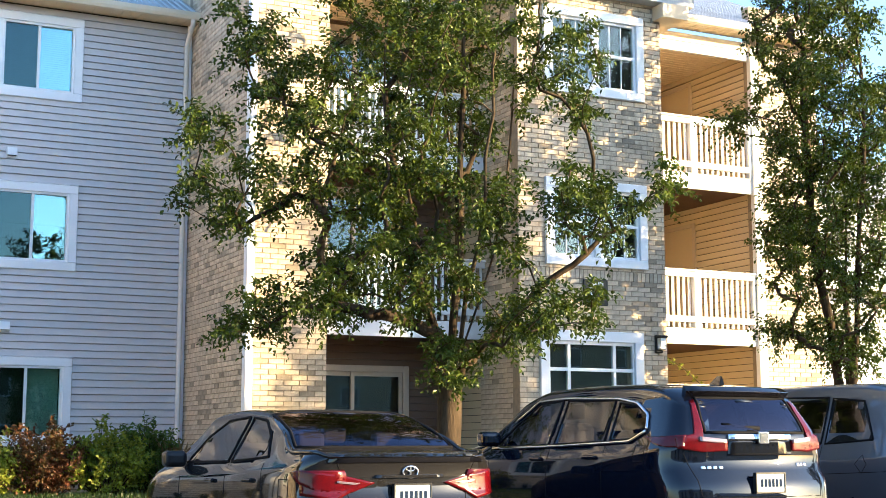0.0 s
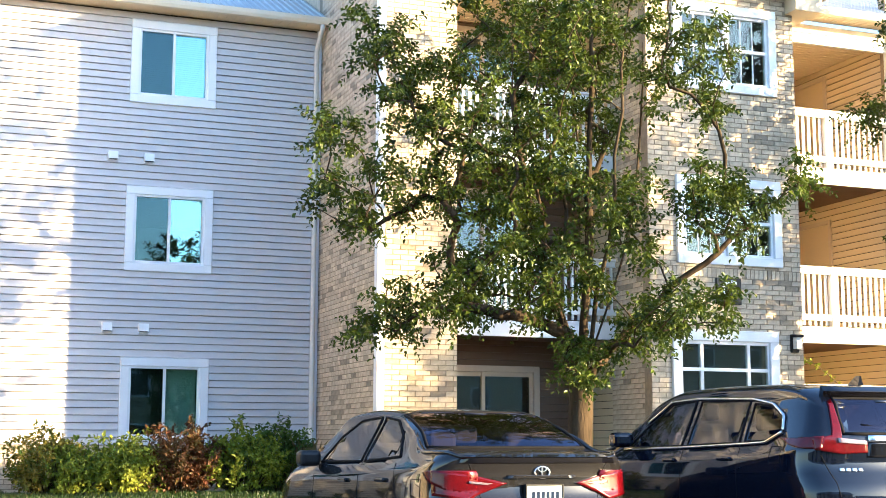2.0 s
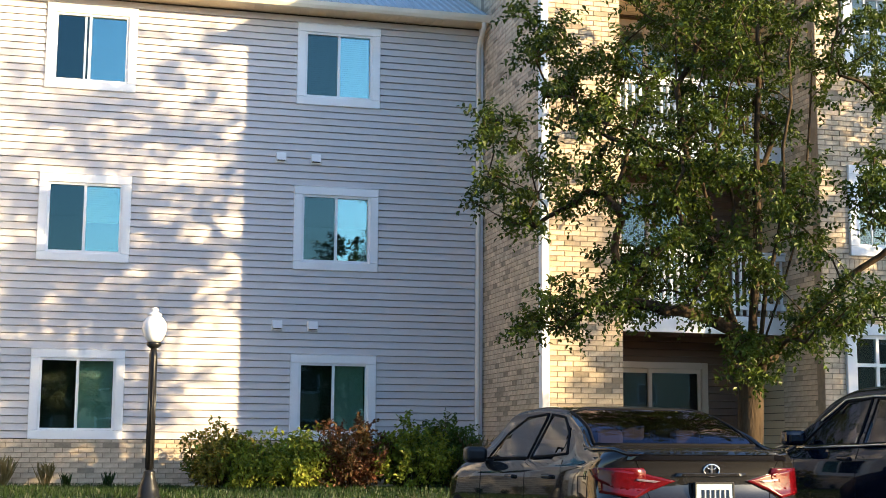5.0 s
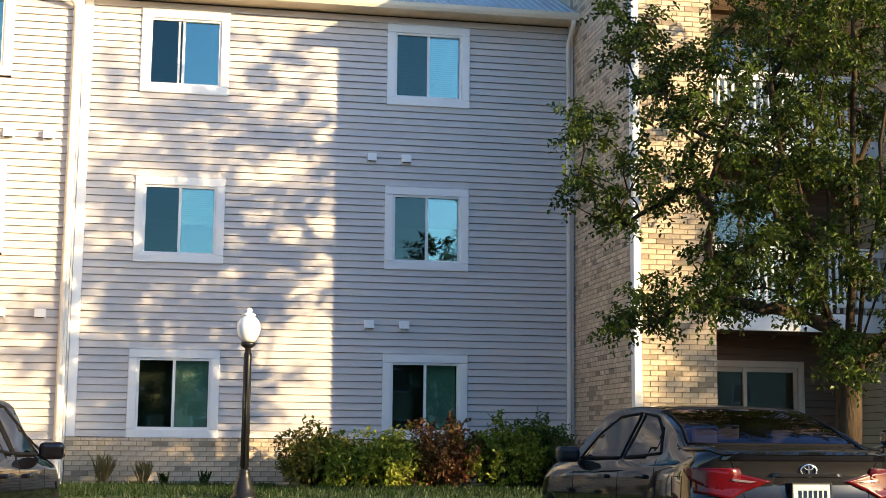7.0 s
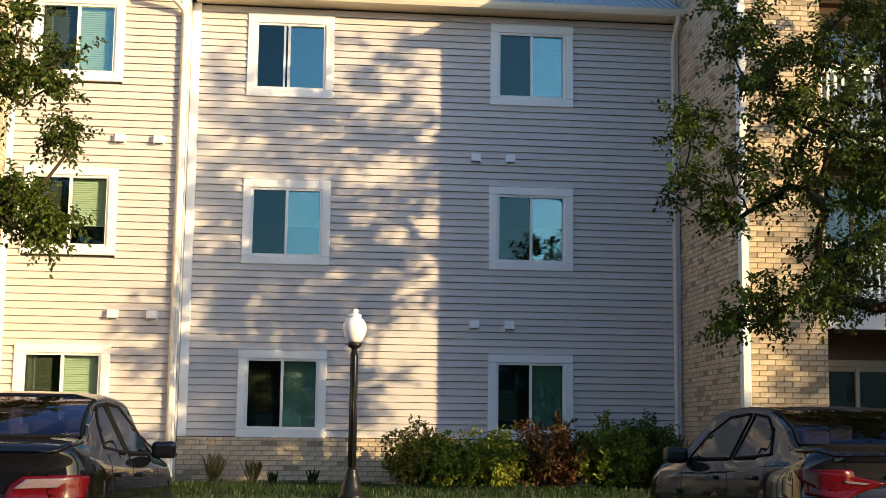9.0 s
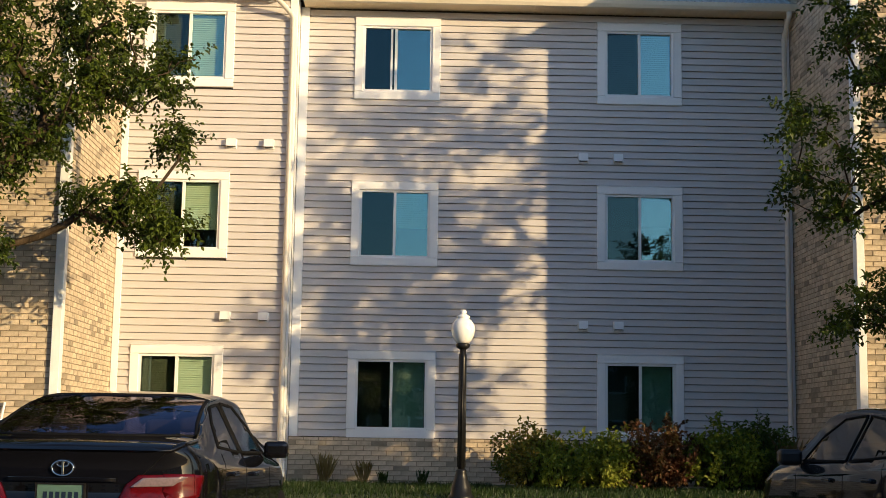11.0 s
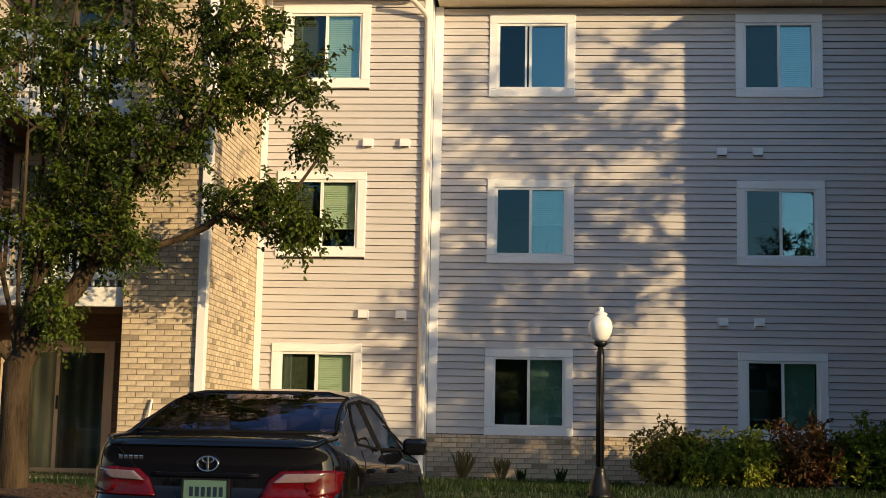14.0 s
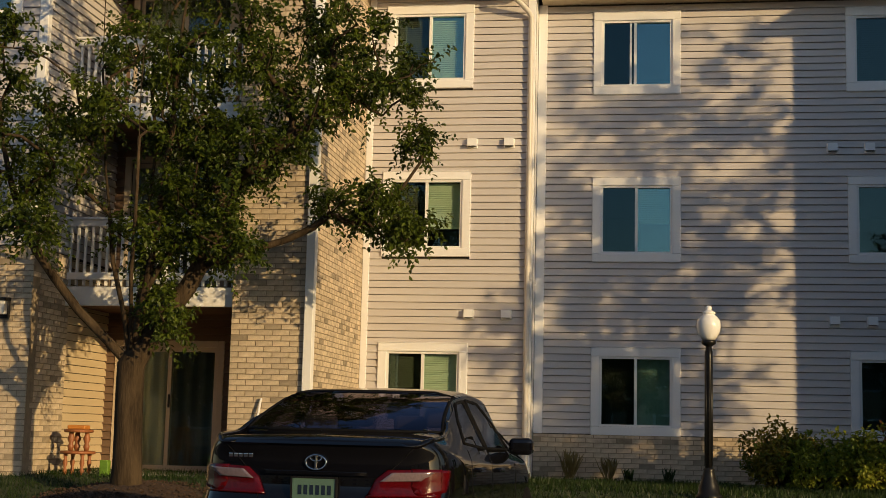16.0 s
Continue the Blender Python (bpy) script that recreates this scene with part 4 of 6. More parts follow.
        q = np.array([(v.co.x, v.co.y) for v, _ in pts])
        basis = np.stack([np.ones(len(q)), q[:, 0], q[:, 1], q[:, 0] ** 2, q[:, 0] * q[:, 1], q[:, 1] ** 2], axis=1)
        fit = basis @ np.linalg.lstsq(basis, np.array([p[col] for _, p in pts]), rcond=None)[0]
        for (v, p), d in zip(pts, fit):      # one smooth curve across the pane
            p = p.copy()
            p[col] = float(d)
            v.co = p
        for f in b.faces:
            f.smooth = True
        return b

    def cut(self, poly, axis):
        """Opens the shell inside the outline."""
        rng = {"rear": (0, 2), "left": (1, 2), "right": (1, 2), "front": (0, 2)}[axis]
        dead = []
        for f in self.bm.faces:
            n = f.normal
            ok = {"rear": n.y < -0.12, "left": n.x < -0.35, "right": n.x > 0.35, "front": n.y > 0.12}[axis]
            c = f.calc_center_median()
            if axis == "rear" and c.y > self.length / 2 or axis == "front" and c.y < self.length / 2:
                continue
            if ok and all(inside(poly, v.co[rng[0]], v.co[rng[1]]) for v in f.verts):
                dead.append(f)
        self.gone += dead

    def line(self, pts, axis, r=0.006, closed=False, steps=6, off=0.0):
        b = bmesh.new()
        if closed:
            pts = list(pts) + [pts[0]]
        seq = []
        for p, q in zip(pts, pts[1:]):
            for k in range(steps):
                t = k / steps
                loc, nor = self.hit(p[0] + (q[0] - p[0]) * t, p[1] + (q[1] - p[1]) * t, axis)
                seq.append(loc + nor * off)
        loc, nor = self.hit(*pts[-1], axis)
        seq.append(loc + nor * off)
        tube(b, seq, [r] * len(seq), 6)
        return b


def wheel(car, x, y, r, width=0.21):
    s = 1 if x > 0 else -1
    for nm, prof, m, lab in (("tyre", [(r - 0.13, -width / 2), (r - 0.03, -width / 2), (r, -width / 2 + 0.03), (r, width / 2 - 0.03), (r - 0.03, width / 2), (r - 0.13, width / 2)], RUBBER, "black rubber tyre"), ("rim", [(0.05, -0.03), (r - 0.16, -0.02), (r - 0.128, -width / 2 + 0.01), (r - 0.128, width / 2 - 0.01), (r - 0.16, 0.06), (0.05, 0.07)], CHROME, "silver alloy rim")):
        b = bmesh.new()
        lathe(b, prof, sides=28)
        if nm == "tyre":
            w = part("wheel", b, m, car, lab)
            w.matrix_basis = pose(x - s * width / 2, y, r, 0, 90, 0)
            first = w
        else:
            part(nm, b, m, first, lab)


def glazed(body, car, poly, axis, nm, ring=0.014, label="", material=None):
    body.cut(poly, axis)
    g = part(nm, body.sheet(poly, axis), material or CARGLASS, car, label or "dark tinted car window")
    g.visible_shadow = False
    part("window_seal", body.line(poly, axis, ring, True), RUBBER, g)
    return g


def seats(car, rows, z, w, belt):
    for y, ht in rows:
        for x in ((-w * 0.5, w * 0.5)):
            b = bmesh.new()
            rounded_box(b, x - 0.25, x + 0.25, y - 0.08, y + 0.10, z - 0.1, belt + ht, 0.07, 3)
            rounded_box(b, x - 0.13, x + 0.13, y - 0.09, y + 0.03, belt + ht + 0.03, belt + ht + 0.20, 0.045, 3)
            part("seat", b, CABIN, car, "dark cloth seat with headrest")


def finish(body, car, material, floor=0.35, label=""):
    if body.gone:
        bmesh.ops.delete(body.bm, geom=list(set(body.gone)), context="FACES_ONLY")
    ob = part("body", body.bm, material, car, label)
    mod = ob.modifiers.new("shell", "SOLIDIFY")
    mod.thickness, mod.offset = 0.02, -1
    return ob


def mirror_pods(car, y, z, x, material):
    for s in (-1, 1):
        b = bmesh.new()
        rounded_box(b, x - 0.02, x + 0.19, y - 0.10, y + 0.06, z - 0.075, z + 0.075, 0.045, 3)
        for v in b.verts:
            v.co.x *= s
            v.co.y += 0.25 * (abs(v.co.x) - x)*0.4
        part("wing_mirror", b, material, car)


def plate(car, body, z, material, x=0.0, w=0.30, h=0.15):
    loc, nor = body.hit(x, z, "rear")
    b = bmesh.new()
    rounded_box(b, -w / 2, w / 2, -0.006, 0.004, -h / 2, h / 2, 0.003, 1)
    p = part("number_plate", b, material, car, "number plate with plain bars")
    p.location = (x, loc.y - 0.035, z)
    b = bmesh.new()
    for k in range(6):
        xx = -w * 0.36 + k * w * 0.135
        box(b, xx, xx + w * 0.085, -0.0085, -0.0062, -h * 0.22, h * 0.2)
    part("plate_bars", b, PLATE_INK, p)
    b = bmesh.new()
    for q in ((-w / 2 - 0.008, w / 2 + 0.008, h / 2, h / 2 + 0.01), (-w / 2 - 0.008, w / 2 + 0.008, -h / 2 - 0.01, -h / 2), (-w / 2 - 0.01, -w / 2, -h / 2, h / 2), (w / 2, w / 2 + 0.01, -h / 2, h / 2)):
        box(b, q[0], q[1], -0.012, 0.03, q[2], q[3])
    part("plate_frame", b, DARK, p)


def emblem(car, body, z, rx, rz, x=0.0):
    loc, nor = body.hit(x, z, "rear")
    b = bmesh.new()
    pts = [(rx * math.cos(2 * math.pi * k / 28), 0, rz * math.sin(2 * math.pi * k / 28)) for k in range(29)]
    tube(b, pts, [0.008] * 29, 6, cap=False)
    rounded_box(b, -0.009, 0.009, -0.006, 0.006, -rz, rz, 0.003, 1)
    pts = [(rx * 0.55 * math.cos(2 * math.pi * k / 20), 0, rz * 0.55 + rz * 0.38 * math.sin(2 * math.pi * k / 20)) for k in range(21)]
    tube(b, pts, [0.006] * 21, 6, cap=False)
    e = part("emblem", b, CHROME, car, "plain chrome oval emblem")
    e.location = (x, loc.y - 0.012, z)


def name_bars(car, body, x0, x1, z, n):
    for k in range(n):
        a = x0 + (x1 - x0) * k / n
        b = x0 + (x1 - x0) * (k + 0.72) / n
        part("name_bar", body.patch([(a, z - 0.014), (b, z - 0.014), (b, z + 0.014), (a, z + 0.014)], "rear", 0.002, 0.005, 1), CHROME, car, "small chrome bar")


def mirrored(poly):
    return [(-a, b) for a, b in poly][::-1]


def sedan(name, label, loc, keys, length, lean, material, d, turn=0.0):
    """A four-door saloon; d holds the outlines of its lights, glass and seams."""
    car = thing(name, label, "car", loc, turn)
    body = Body(keys, length, lean)
    glazed(body, car, d["rear_glass"], "rear", "rear_window", material=REARGLASS)
    for s in ("left", "right"):
        for q in d["side_glass"]:
            glazed(body, car, q, s, "side_window", 0.012)
    glazed(body, car, d["front_glass"], "front", "windscreen")
    for poly, m, nm, lab in d["lights"]:
        for p in (poly, mirrored(poly)):
            part(nm, body.patch(p, "rear", 0.004 if m is TAIL else 0.014, 0.012), m, car, lab)
    for poly, m, nm, lab in d["side_lights"]:
        for s in ("left", "right"):
            part(nm, body.patch(poly, s, 0.004, 0.012), m, car, lab)
    for ln in d["rear_seams"]:
        part("seam", body.line(ln, "rear", 0.0035), RUBBER, car)
    for ln in d["side_seams"]:
        for s in ("left", "right"):
            part("seam", body.line(ln, s, 0.0035), RUBBER, car)
    for hy, hz in d["handles"]:
        for s in (-1, 1):
            p, n = body.hit(hy, hz, "left" if s < 0 else "right")
            b = bmesh.new()
            rounded_box(b, -0.02, 0.025, -0.10, 0.10, -0.018, 0.018, 0.014, 2)
            part("door_handle", b, material if not d.get("chrome_handles") else CHROME, car).location = p + Vector((s * 0.012, 0, 0))
    if "rear_patches" in d:
        for poly, m, nm, lab, th in d["rear_patches"]:
            part(nm, body.patch(poly, "rear", 0.003, th), m, car, lab)
    if "chrome_side" in d:
        for ln in d["chrome_side"]:
            for s in ("left", "right"):
                part("chrome_strip", body.line(ln, s, 0.016, off=0.012), CHROME, car, "bright chrome window strip")
    seats(car, d["seats"], 0.55, 0.72, d["belt"])
    b = bmesh.new()
    box(b, -0.72, 0.72, 0.5, length - 1.0, 0.30, d["belt"] - 0.28)
    part("cabin_floor", b, CABIN, car)
    b = bmesh.new()
    rounded_box(b, -0.68, 0.68, length - 1.75, length - 1.25, d["belt"] - 0.3, d["belt"] - 0.02, 0.06, 2)
    part("dashboard", b, CABIN, car)
    for x in (-1, 1):
        for y in d["axles"]:
            wheel(car, x * (keys[4][1] + 0.0), y, d["wheel_r"])
    mirror_pods(car, d["mirror"][0], d["mirror"][1], keys[4][1] - 0.04, material if not d.get("black_mirror") else DARK)
    plate(car, body, d["plate"][0], d["plate"][1], w=0.31, h=0.155)
    if "emblem" in d:
        emblem(car, body, *d["emblem"])
    for q in d.get("names", ()):
        name_bars(car, body, *q)
    finish(body, car, material)
    return car, body


PAINT_GREY = paint("grey_car_paint", (0.013, 0.0125, 0.013), 0.05)
PAINT_BLACK = paint("black_car_paint", (0.004, 0.004, 0.006), 0.0)
PAINT_NAVY = paint("midnight_car_paint", (0.003, 0.0045, 0.011), 0.0)
PAINT_SILVER = paint("silver_car_paint", (0.11, 0.12, 0.145), 0.5)

# grey saloon
sedan("saloon_car", "dark grey four-door saloon car parked nose-in", (4.60, 9.72, 0), [
    # y, half width, bottom, belt, top, top half width
    (0.0, 0.80, 0.28, 1.00, 1.05, 0.70), (0.10, 0.86, 0.24, 1.01, 1.085, 0.72), (0.45, 0.885, 0.20, 1.00, 1.09, 0.77), (0.95, 0.888, 0.19, 0.985, 1.29, 0.70), (1.45, 0.888, 0.19, 0.97, 1.425, 0.63),
    (2.1, 0.888, 0.19, 0.95, 1.455, 0.62), (2.65, 0.888, 0.19, 0.93, 1.43, 0.62), (3.1, 0.885, 0.19, 0.92, 1.22, 0.66), (3.55, 0.88, 0.20, 0.90, 0.99, 0.74), (4.2, 0.87, 0.22, 0.80, 0.86, 0.70), (4.65, 0.78, 0.28, 0.66, 0.70, 0.60)],
    4.65, [(0.2, 0.05), (0.45, 0.0), (0.66, 0.02), (0.72, 0.09), (0.9, 0.10), (1.05, 0.07), (1.5, 0.07)], PAINT_GREY, {
    "rear_glass": [(-0.71, 1.105), (0.71, 1.105), (0.62, 1.37), (0.48, 1.405), (-0.48, 1.405), (-0.62, 1.37)],
    "front_glass": [(-0.66, 1.02), (0.66, 1.02), (0.54, 1.36), (-0.54, 1.36)],
    "side_glass": [[(0.98, 1.03), (1.78, 0.985), (1.72, 1.36), (1.42, 1.33), (1.15, 1.20)], [(1.86, 0.985), (2.95, 0.97), (2.66, 1.20), (2.30, 1.34), (1.82, 1.365)]],
    "lights": [([(0.30, 0.835), (0.60, 0.905), (0.84, 0.935), (0.84, 0.74), (0.62, 0.70), (0.50, 0.76)], TAIL, "tail_light", "glossy red tail light"), ([(0.42, 0.834), (0.60, 0.852), (0.60, 0.836), (0.46, 0.822)], CLEAR, "reverse_light", "pale reversing lens")],
    "side_lights": [([(0.14, 0.935), (0.42, 0.925), (0.32, 0.84), (0.14, 0.75)], TAIL, "tail_light", "glossy red tail light")],
    "rear_seams": [[(-0.62, 1.02), (-0.56, 0.9), (-0.50, 0.68), (0.50, 0.68), (0.56, 0.9), (0.62, 1.02)]],
    "side_seams": [[(1.80, 0.30), (1.82, 0.98)], [(0.95, 0.72), (1.02, 0.98)], [(0.95, 0.72), (1.25, 0.35)], [(2.98, 0.30), (3.0, 0.95)], [(0.45, 0.70), (0.45, 0.86), (0.62, 0.86), (0.62, 0.70), (0.45, 0.70)]],
    "rear_patches": [([(-0.68, 0.99), (0.68, 0.99), (0.66, 1.04), (-0.66, 1.04)], PAINT_BLACK, "spoiler_lip", "black strip under the boot lip", 0.008), ([(-0.30, 0.87), (0.30, 0.87), (0.29, 0.895), (-0.29, 0.895)], PAINT_GREY, "trunk_garnish", "", 0.02), ([(-0.72, 0.34), (0.72, 0.34), (0.66, 0.46), (-0.66, 0.46)], DARK, "bumper_insert", "", 0.01)],
    "handles": [(1.25, 0.84), (2.15, 0.82)], "seats": ((1.25, 0.06), (2.35, 0.14)), "belt": 0.97, "axles": (0.98, 3.68), "wheel_r": 0.315, "mirror": (3.0, 1.0),
    "plate": (0.74, PLATE), "emblem": (0.915, 0.065, 0.045), "black_mirror": True}, turn=3.0)

# black saloon
sedan("saloon_car", "black four-door saloon car parked nose-in", (-2.29, 9.28, 0), [
    (0.0, 0.82, 0.28, 0.97, 1.03, 0.74), (0.10, 0.88, 0.24, 0.99, 1.07, 0.76), (0.5, 0.905, 0.20, 0.99, 1.10, 0.76), (1.0, 0.91, 0.19, 0.975, 1.28, 0.72), (1.55, 0.91, 0.19, 0.96, 1.43, 0.65),
    (2.15, 0.91, 0.19, 0.94, 1.465, 0.64), (2.75, 0.91, 0.19, 0.93, 1.44, 0.64), (3.25, 0.905, 0.19, 0.92, 1.20, 0.68), (3.7, 0.90, 0.20, 0.90, 0.99, 0.76), (4.35, 0.88, 0.22, 0.80, 0.86, 0.70), (4.8, 0.78, 0.28, 0.66, 0.70, 0.60)],
    4.80, [(0.2, 0.06), (0.45, 0.0), (0.62, 0.02), (0.70, 0.07), (0.9, 0.07), (1.05, 0.03), (1.5, 0.03)], PAINT_BLACK, {
    "rear_glass": [(-0.74, 1.105), (0.74, 1.105), (0.65, 1.38), (0.50, 1.415), (-0.50, 1.415), (-0.65, 1.38)],
    "front_glass": [(-0.68, 1.02), (0.68, 1.02), (0.56, 1.37), (-0.56, 1.37)],
    "side_glass": [[(1.08, 1.03), (1.90, 0.985), (1.84, 1.36), (1.5, 1.33), (1.25, 1.20)], [(1.98, 0.985), (3.1, 0.97), (2.78, 1.20), (2.42, 1.35), (1.94, 1.37)]],
    "lights": [([(0.36, 0.655), (0.42, 0.78), (0.50, 0.845), (0.84, 0.855), (0.84, 0.66)], TAIL, "tail_light", "glossy red tail light"), ([(0.45, 0.765), (0.53, 0.828), (0.80, 0.835), (0.72, 0.775)], CLEAR, "reverse_light", "pale upper lens")],
    "side_lights": [([(0.14, 0.855), (0.34, 0.845), (0.28, 0.70), (0.14, 0.665)], TAIL, "tail_light", "glossy red tail light")],
    "rear_seams": [[(-0.68, 1.0), (-0.52, 0.84), (-0.40, 0.62), (0.40, 0.62), (0.52, 0.84), (0.68, 1.0)]],
    "side_seams": [[(1.92, 0.30), (1.94, 0.98)], [(1.05, 0.72), (1.10, 0.98)], [(1.05, 0.72), (1.35, 0.35)], [(3.1, 0.30), (3.12, 0.95)]],
    "rear_patches": [([(-0.36, 0.80), (0.36, 0.80), (0.36, 0.825), (-0.36, 0.825)], PAINT_BLACK, "trunk_garnish", "", 0.025), ([(-0.76, 0.34), (0.76, 0.34), (0.70, 0.44), (-0.70, 0.44)], DARK, "bumper_insert", "", 0.01)],
    "handles": [(1.35, 0.83), (2.25, 0.81)], "seats": ((1.35, 0.06), (2.45, 0.14)), "belt": 0.97, "axles": (1.05, 3.82), "wheel_r": 0.32, "mirror": (3.12, 1.0),
    "plate": (0.70, PLATE_GREEN), "emblem": (0.885, 0.073, 0.05), "names": ((-0.66, -0.46, 0.92, 5),)}, turn=-3.5)

# dark blue sport-utility car
car, body = sedan("suv_car", "glossy midnight-blue compact sport-utility car with chrome trim", (7.80, 9.42, 0), [
    (0.0, 0.84, 0.34, 1.16, 1.50, 0.66), (0.10, 0.90, 0.30, 1.16, 1.57, 0.66), (0.40, 0.925, 0.26, 1.14, 1.645, 0.66), (0.95, 0.928, 0.25, 1.10, 1.68, 0.66), (1.6, 0.928, 0.24, 1.08, 1.69, 0.66),
    (2.3, 0.928, 0.24, 1.06, 1.68, 0.65), (2.75, 0.925, 0.24, 1.05, 1.60, 0.65), (3.15, 0.92, 0.25, 1.04, 1.34, 0.72), (3.5, 0.915, 0.26, 1.02, 1.12, 0.78), (4.15, 0.90, 0.28, 0.94, 1.02, 0.74), (4.59, 0.80, 0.34, 0.80, 0.86, 0.64)],
    4.59, [(0.3, 0.05), (0.5, 0.0), (0.8, 0.02), (0.95, 0.10), (1.15, 0.10), (1.5, 0.28), (1.7, 0.36)], PAINT_NAVY, {
    "rear_glass": [(-0.555, 1.225), (0.555, 1.225), (0.545, 1.34), (0.50, 1.525), (-0.50, 1.525), (-0.545, 1.34)],
    "front_glass": [(-0.68, 1.14), (0.68, 1.14), (0.56, 1.58), (-0.56, 1.58)],
    "side_glass": [[(0.62, 1.24), (0.80, 1.17), (1.12, 1.155), (1.14, 1.50), (0.85, 1.46), (0.64, 1.36)], [(1.20, 1.15), (2.02, 1.125), (2.0, 1.54), (1.22, 1.525)], [(2.12, 1.12), (3.12, 1.10), (2.85, 1.32), (2.5, 1.52), (2.10, 1.545)]],
    "lights": [([(0.36, 1.07), (0.36, 1.15), (0.585, 1.175), (0.535, 1.50), (0.575, 1.49), (0.665, 1.21), (0.80, 1.18), (0.80, 1.09), (0.6, 1.06)], TAIL, "tail_light", "tall angular red tail light"), ([(0.37, 1.135), (0.37, 1.165), (0.62, 1.19), (0.62, 1.15)], CLEAR, "reverse_light", "clear upper lens")],
    "side_lights": [([(0.20, 1.20), (0.40, 1.185), (0.62, 1.19), (0.46, 1.13), (0.30, 1.10), (0.20, 1.10)], TAIL, "tail_light", "tall angular red tail light")],
    "rear_seams": [[(-0.76, 1.05), (-0.70, 0.90), (-0.66, 0.68), (0.66, 0.68), (0.70, 0.90), (0.76, 1.05)]],
    "side_seams": [[(1.16, 0.62), (1.17, 1.16)], [(1.16, 0.62), (1.45, 0.40)], [(2.06, 0.35), (2.07, 1.12)], [(3.14, 0.40), (3.16, 1.08)], [(0.55, 0.98), (0.55, 1.12), (0.70, 1.12), (0.70, 0.98), (0.55, 0.98)]],
    "rear_patches": [([(-0.35, 1.165), (0.35, 1.165), (0.35, 1.205), (-0.35, 1.205)], CHROME, "chrome_bar", "broad chrome bar over the plate", 0.02), ([(-0.36, 1.03), (0.36, 1.03), (0.34, 1.16), (-0.34, 1.16)], PAINT_BLACK, "tailgate_panel", "gloss black panel", 0.004), ([(-0.57, 1.535), (0.57, 1.535), (0.55, 1.575), (-0.55, 1.575)], PAINT_BLACK, "roof_spoiler", "black roof spoiler", 0.06), ([(-0.78, 0.40), (0.78, 0.40), (0.72, 0.55), (-0.72, 0.55)], DARK, "bumper_insert", "", 0.01)],
    "chrome_side": [[(0.60, 1.25), (0.66, 1.38), (0.86, 1.485), (1.16, 1.535), (2.05, 1.565), (2.52, 1.545), (2.88, 1.345)], [(0.60, 1.24), (0.80, 1.15), (1.16, 1.135), (2.06, 1.105), (3.15, 1.085)]],
    "handles": [(1.35, 1.01), (2.25, 0.99)], "seats": ((1.45, 0.10), (2.45, 0.22)), "belt": 1.12, "axles": (0.95, 3.60), "wheel_r": 0.345, "mirror": (3.05, 1.18),
    "plate": (0.80, PLATE), "names": ((-0.62, -0.40, 0.93, 4), (0.42, 0.56, 0.95, 3))}, turn=2.5)
loc, nor = body.tree.find_nearest(Vector((0, 0.3, 1.18)))[:2]
b = bmesh.new()
rounded_box(b, -0.055, 0.055, -0.02, 0.02, -0.055, 0.055, 0.012, 2)
part("emblem", b, CHROME, car, "plain chrome badge").location = (0, 0.062, 1.18)
b = bmesh.new()
vs = box(b, -0.03, 0.03, 0.58, 0.74, 1.65, 1.735)
for v in vs:
    if v.co.z > 1.7:
        v.co.x *= 0.2
        v.co.y = 0.57 + (v.co.y - 0.55) * 0.35
part("aerial_fin", b, PAINT_NAVY, car)
b = bmesh.new()
tube(b, [(0.02, 0.13, 1.26), (-0.16, 0.165, 1.275), (-0.36, 0.175, 1.30)], [0.02, 0.016, 0.010], 6)
part("rear_wiper", b, RUBBER, car)

